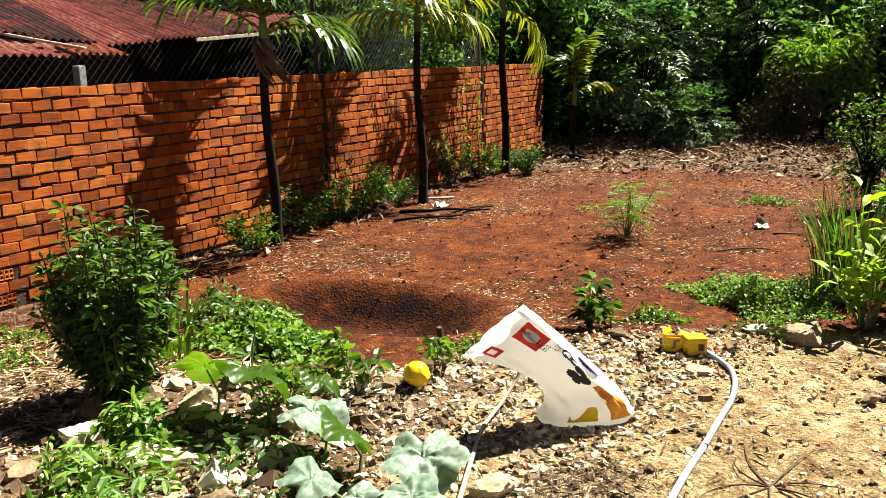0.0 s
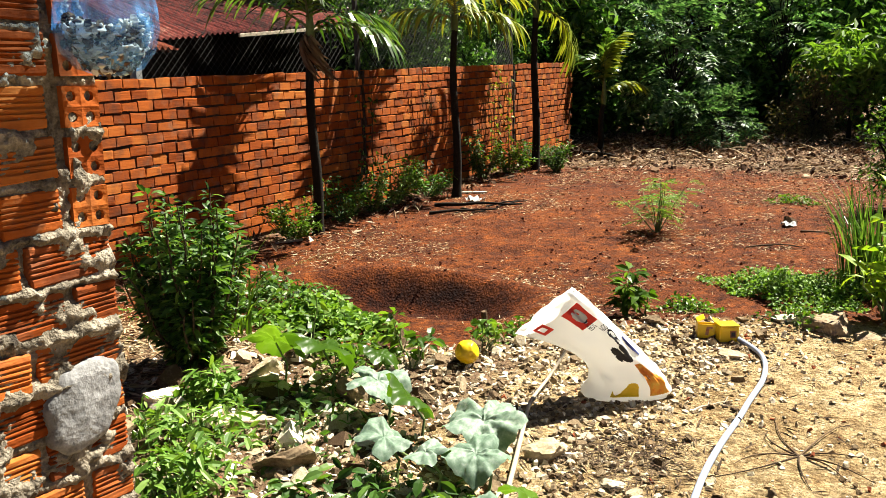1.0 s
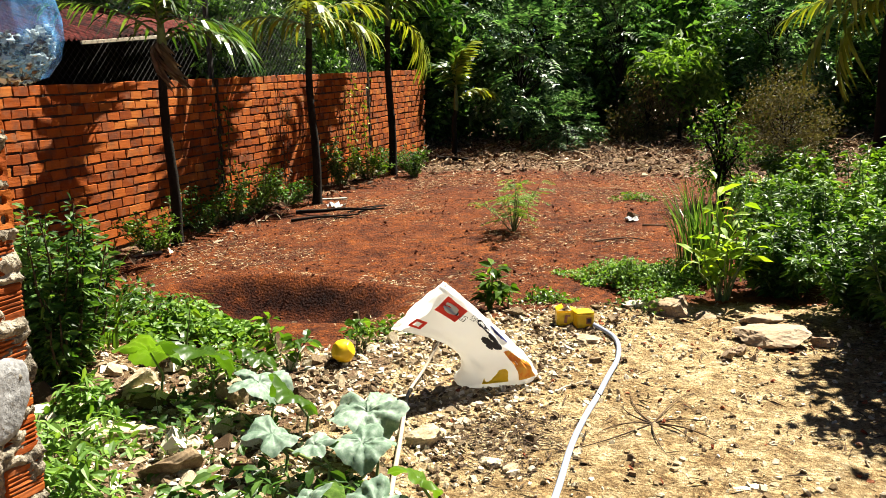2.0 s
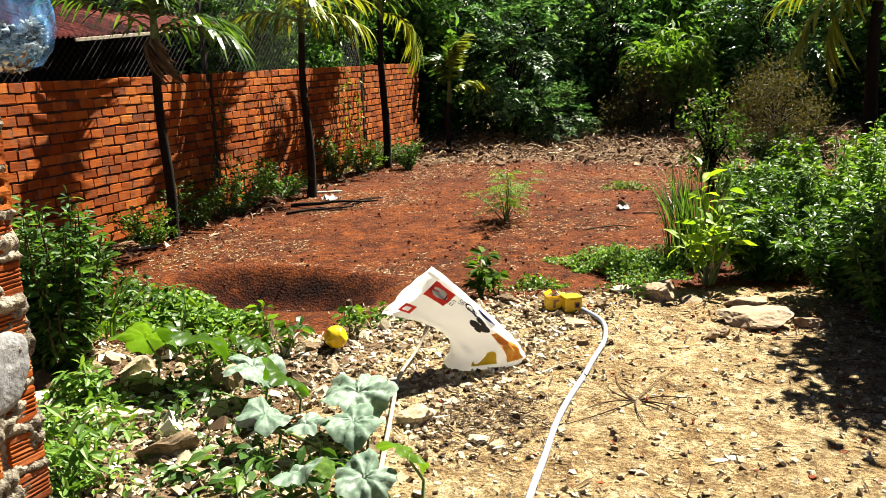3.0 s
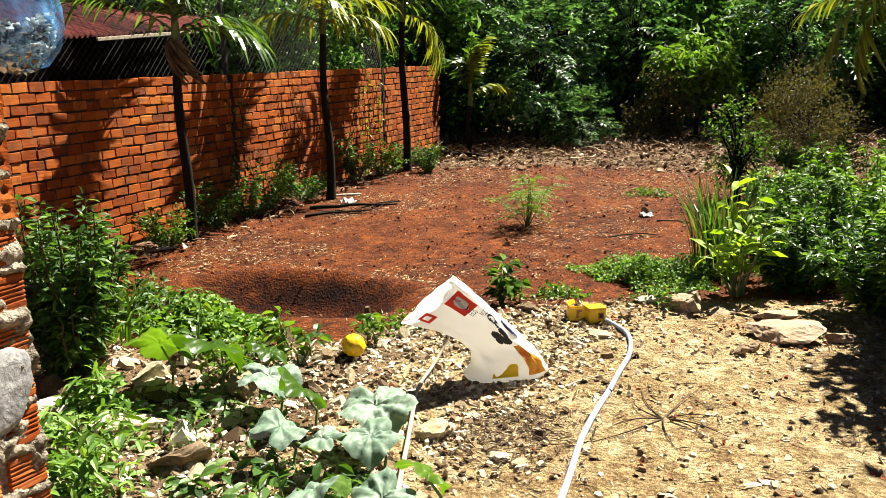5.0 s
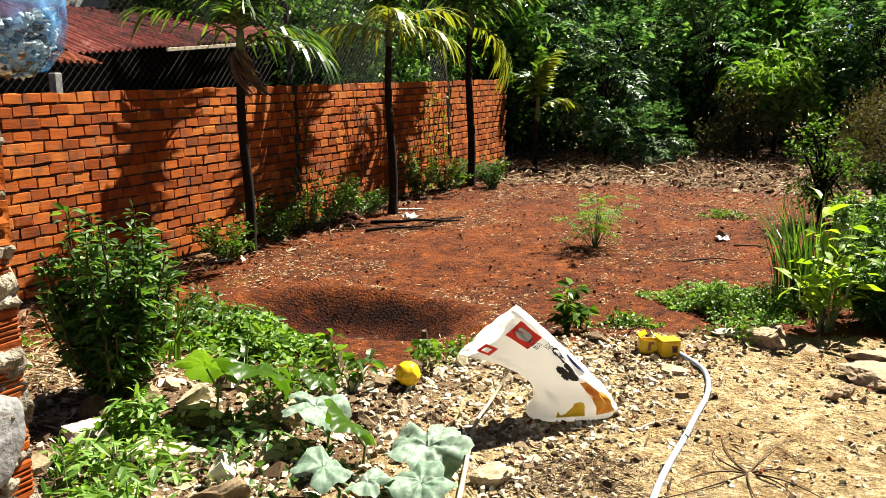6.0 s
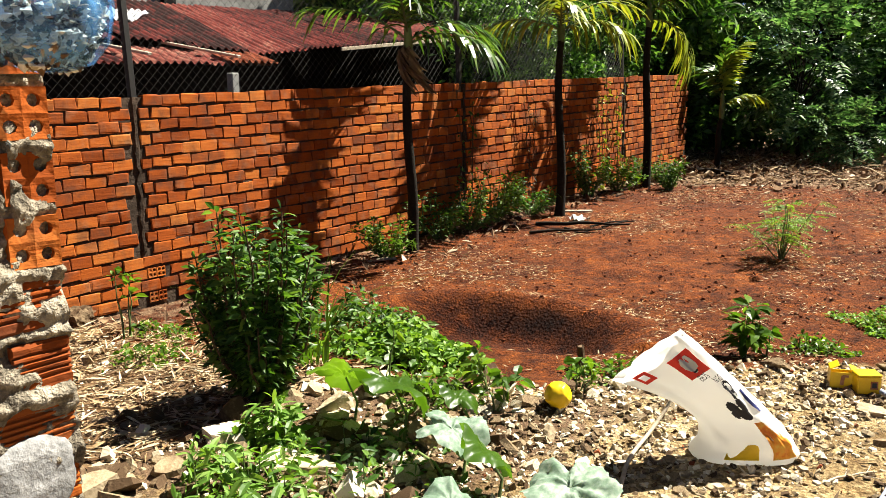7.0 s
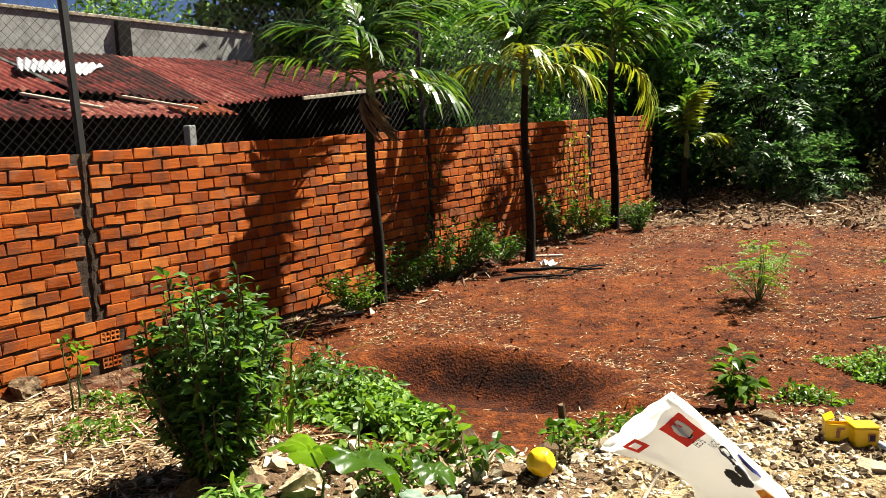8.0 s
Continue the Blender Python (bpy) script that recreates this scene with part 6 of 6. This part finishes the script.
patchy = lambda a, b: (1 - on_path(a, b)) * (np.hypot((a - PIT[0]) / PIT[2], (b - PIT[1]) / PIT[3]) > 1.2) * (0.05 + 0.95 * smooth01(0.12 + lumps(a * 0.8, b * 0.8) * 2.4) + 0.5 * smooth01((b - 8.5 + 0.5 * a) / 3))
stuff("straw", *straws(46000, -5.8, 0.8, 3.4, 13, patchy, 0.072, 5), M_STRAW, "scattered dry straw and stalks", "straw")
stuff("straw", *straws(5200, -5.9, -3.3, 1.7, 3.5, lambda a, b: 0.9 + 0 * a, 0.2, 15), M_STRAW, "heaped dry grass on the rubble", "straw")
stuff("straw", *straws(2600, -1.45, -0.6, 2.1, 3.3, lambda a, b: smooth01(1.4 - 1.3 * np.hypot((a + 0.95) / 0.35, (b - 2.75) / 0.5)), 0.08, 16), M_TWIG, "withered brown grass trodden into the path", "grass")
stuff("pale_flakes", *straws(2200, -5.8, 0.8, 3.6, 13, patchy, 0.035, 17), M_PEBBLE, "pale chips and dry leaf flakes on the soil", "litter")
stuff("straw", *straws(700, -2.0, 2.0, 1.4, 5.0, on_path, 0.13, 6), M_TWIG, "dry twigs and roots on the path", "straw")


def leaf_litter():
    keep = lambda a, b: smooth01((b - 10.6 + 0.12 * a) / 2.4)
    X, Y = among(34000, -7.5, 4.5, 10.5, 19.5, keep)
    rng = np.random.default_rng(9)
    Z = ground_z(X, Y) + rng.uniform(0, 0.1, len(X)) * smooth01((Y - 12) / 2)
    L = 0.03 + 0.11 * rng.uniform(0, 1, len(X)) ** 2
    return leaf_arrays(np.stack([X, Y, Z], 1), rand_dirs(len(X), 0.1, rng), rand_dirs(len(X), 1.2, rng), L, L * rng.uniform(0.15, 0.5, len(X)), 0.2)


stuff("leaf_litter", *leaf_litter(), M_LITTER, "deep dry leaves and broken stalks", "litter")


def dry_stalks(n, seed):
    """Pale broken stalks lying criss-cross on the litter."""
    rng = np.random.default_rng(seed)
    X, Y = among(n, -6.2, 2.0, 10.9, 16.5, lambda a, b: smooth01((b - 10.8 + 0.12 * a) / 1.6))
    items = []
    for x, y in zip(X, Y):
        a, L = rng.uniform(0, 6.28), rng.uniform(0.08, 0.34)
        d = np.array((math.cos(a), math.sin(a), rng.uniform(-0.1, 0.5)))
        p = np.array((x, y, gz(x, y) + rng.uniform(0.01, 0.1)))
        items.append((np.array([p, p + d * L * 0.5 + rng.normal(size=3) * 0.015, p + d * L]), (0.008, 0.007, 0.004)))
    return tubes(items, 4)


stuff("dry_stalks", *dry_stalks(800, 29), M_STRAW, "pale broken dry stalks heaped on the litter", "litter")
X, Y = among(1500, -6.2, 2.0, 11.2, 17, lambda a, b: 0.8 * smooth01((b - 10.9 + 0.12 * a) / 1.4))
stuff("rubble", *scatter(BIG, BIGF, X, Y, 0.018 + 0.075 * RN.uniform(0, 1, len(X)) ** 2.5, 8, 0.6, 0.1), M_LITTER, "pale clods and stones on the litter heap", "rubble")


def wall_litter():
    X, Y = among(900, -6.15, -5.0, 2.2, 12, lambda a, b: smooth01((-a - 4.9) / 0.9))
    rng = np.random.default_rng(19)
    Z = ground_z(X, Y) + rng.uniform(0, 0.05, len(X))
    L = rng.uniform(0.04, 0.16, len(X))
    return leaf_arrays(np.stack([X, Y, Z], 1), rand_dirs(len(X), 0.1, rng), rand_dirs(len(X), 1.2, rng), L, L * rng.uniform(0.2, 0.5, len(X)), 0.2)


stuff("leaf_litter", *wall_litter(), M_LITTER, "dry leaves along the wall's foot", "litter")



def creeper(y, material, label, seed, leaves=60, size=0.05, height=1.7):
    """A thin climber hanging on the face of the wall."""
    rng = np.random.default_rng(seed)
    z0 = gz(WALL_X + 0.05, y)
    ob = thing("wall_creeper", (WALL_X + 0.05, y, z0), label, "creeper", "creepers on the wall")
    P = []
    for k in range(3):
        h = np.linspace(0, height * rng.uniform(0.75, 1.0), 14)
        line = np.stack([0.02 + rng.uniform(0, 0.03, 14), 0.05 * (k - 1) + np.cumsum(rng.normal(size=14) * 0.018), h], 1)
        part("stem", mesh_arr("stem", *tube(line, 0.005, 4), M_TWIG, True), ob)
        P.append(line[rng.integers(0, 14, leaves // 3)] + rng.normal(size=(leaves // 3, 3)) * (0.02, 0.04, 0.06))
    P = np.concatenate(P)
    s = rng.uniform(0.6, 1.3, len(P))
    part("foliage", leaf_mesh("foliage", P, rand_dirs(len(P), -0.3, rng) + (0.3, 0, 0), rand_dirs(len(P), 0.3, rng) + (0.8, 0, 0), size * s, size * 0.6 * s, material, 0.3, True), ob)
    return ob


creeper(8.24, LEAF_SHRUB, "dark creeper climbing the brick wall", 700, 80, 0.06)
creeper(9.6, LEAF_DRY, "dry beaded creeper on the brick wall", 701, 70, 0.05)
creeper(11.7, LEAF_PALM_Y, "yellow-green creeper on the brick wall", 702, 110, 0.06)
creeper(12.25, LEAF_PALM_Y, "yellow-green creeper on the brick wall", 703, 70, 0.06)


def build_dry_root(x, y, seed, reach=0.36, count=6):
    rng = np.random.default_rng(seed)
    ob = thing("dry_root_tangle", (x, y, gz(x, y)), "thin brown dried roots lying on the path", "roots")
    for k in range(count):
        a = k * 6.28 / count + rng.normal() * 0.3
        L = reach * rng.uniform(0.5, 1.2)
        t = np.linspace(0, 1, 7)
        turn = a + 0.5 * t * rng.normal()
        px, py = L * t * np.cos(turn), L * t * np.sin(turn)
        pz = ground_z(x + px, y + py) - gz(x, y) + 0.006 + 0.03 * np.sin(t * 3.1) * rng.random()
        part("root", mesh_arr("root", *tube(np.stack([px, py, pz], 1), np.linspace(0.0045, 0.0015, 7), 5), M_TWIG, True), ob)


build_dry_root(-0.36, 3.1, 710, 0.46, 9)
for i, (x, y, L, rz) in enumerate([(-5.35, 9.5, 0.42, 30), (-5.75, 6.2, 0.3, 60)]):
    ob = part("pale_board", bm_mesh("pale_board", box_bm((L, 0.07, 0.025), (0, 0, 0.012), 0.005), M_CORD), m=pose(x, y, gz(x, y) + 0.004, 0, 0, rz))
    tagged(ob, "bleached broken strip of wood lying on the ground", "board")



def fallen_branch(x, y, length, rz, seed, label, r=0.02, material=M_BARK):
    rng = np.random.default_rng(seed)
    ob = thing("fallen_branch", (x, y, gz(x, y)), label, "branch")
    a = radians(rz)

    def lying(x0, y0, ang, L, r0, name):
        t = np.linspace(0, 1, 9)
        px = x0 + L * t * math.cos(ang) + np.cumsum(rng.normal(size=9)) * 0.012 * L
        py = y0 + L * t * math.sin(ang) + np.cumsum(rng.normal(size=9)) * 0.03 * L
        pz = ground_z(x + px, y + py) - gz(x, y) + r0 + 0.03 * L * np.sin(t * 3.1)
        part(name, mesh_arr(name, *tube(np.stack([px, py, pz], 1), np.linspace(r0, r0 * 0.35, 9), 7), material, True), ob)
        return px, py
    px, py = lying(0, 0, a, length, r, "limb")
    for k in (3, 5, 6):
        lying(px[k], py[k], a + rng.choice((-1, 1)) * rng.uniform(0.4, 0.9), length * rng.uniform(0.25, 0.45), r * 0.5, "twig")


# these two dark limbs also stand in for the shadow streak by the palm
fallen_branch(-5.25, 8.35, 1.15, 8, 720, "dark fallen branch on the red soil, partly standing in for a shadow streak", 0.028)
fallen_branch(-5.1, 8.0, 0.8, 20, 721, "dark fallen branch on the red soil, partly standing in for a shadow streak", 0.02)
fallen_branch(-5.4, 13.6, 0.9, -20, 722, "dark broken limb at the edge of the leaf litter", 0.05)
fallen_branch(-1.35, 7.2, 0.5, 15, 723, "thin dry brown stick on the red soil", 0.01, M_TWIG)
fallen_branch(-1.0, 8.0, 0.35, -10, 724, "thin dry brown stick on the red soil", 0.01, M_TWIG)
fallen_branch(-0.86, 3.36, 0.26, 55, 725, "short bleached stick beside the hose", 0.006, M_CORD)


def build_stub():
    """A short weathered peg at the edge of the pit."""
    x, y = -2.42, 4.27
    ob = thing("wooden_peg", (x, y, gz(x, y)), "short grey weathered wooden peg in the soil", "peg")
    bm = bmesh.new()
    bmesh.ops.create_cone(bm, cap_ends=True, segments=9, radius1=0.026, radius2=0.021, depth=0.16, matrix=pose(0, 0, 0.05, 5, -4, 0))
    for v in bm.verts:
        if v.co.z > 0.1:
            v.co.z += 0.02 * noise.noise(v.co * 60)
    part("shaft", bm_mesh("shaft", bm, M_TWIG), ob)


build_stub()


def build_scrap(x, y, size, material, label, seed):
    """A crumpled scrap of film or paper."""
    n, V = 7, []
    for i in range(n):
        for j in range(n):
            a, b = (i / (n - 1) - 0.5) * size, (j / (n - 1) - 0.5) * size * 0.7
            V.append((a, b, 0.012 + 0.5 * size * abs(noise.noise((a * 14, b * 14, seed))) + 0.1 * size * noise.noise((a * 50, b * 50, seed))))
    F = [(i * n + j, i * n + j + 1, (i + 1) * n + j + 1, (i + 1) * n + j) for i in range(n - 1) for j in range(n - 1)]
    me = mesh_np("scrap", V + [(p[0], p[1], p[2] - 0.002) for p in V], F + [tuple(q + n * n for q in reversed(f)) for f in F], material)
    ob = part("scrap", me, m=pose(x, y, gz(x, y), 0, 0, seed * 40))
    tagged(ob, label, "litter")


build_scrap(-1.15, 8.25, 0.16, M_WHITE, "crumpled white plastic scrap on the red soil", 3)
build_scrap(-5.0, 8.95, 0.22, M_WHITE, "torn white plastic scrap beside the palm", 4)

# ---- brick walls, piece by piece ----
build_near_wall()
build_far_wall()
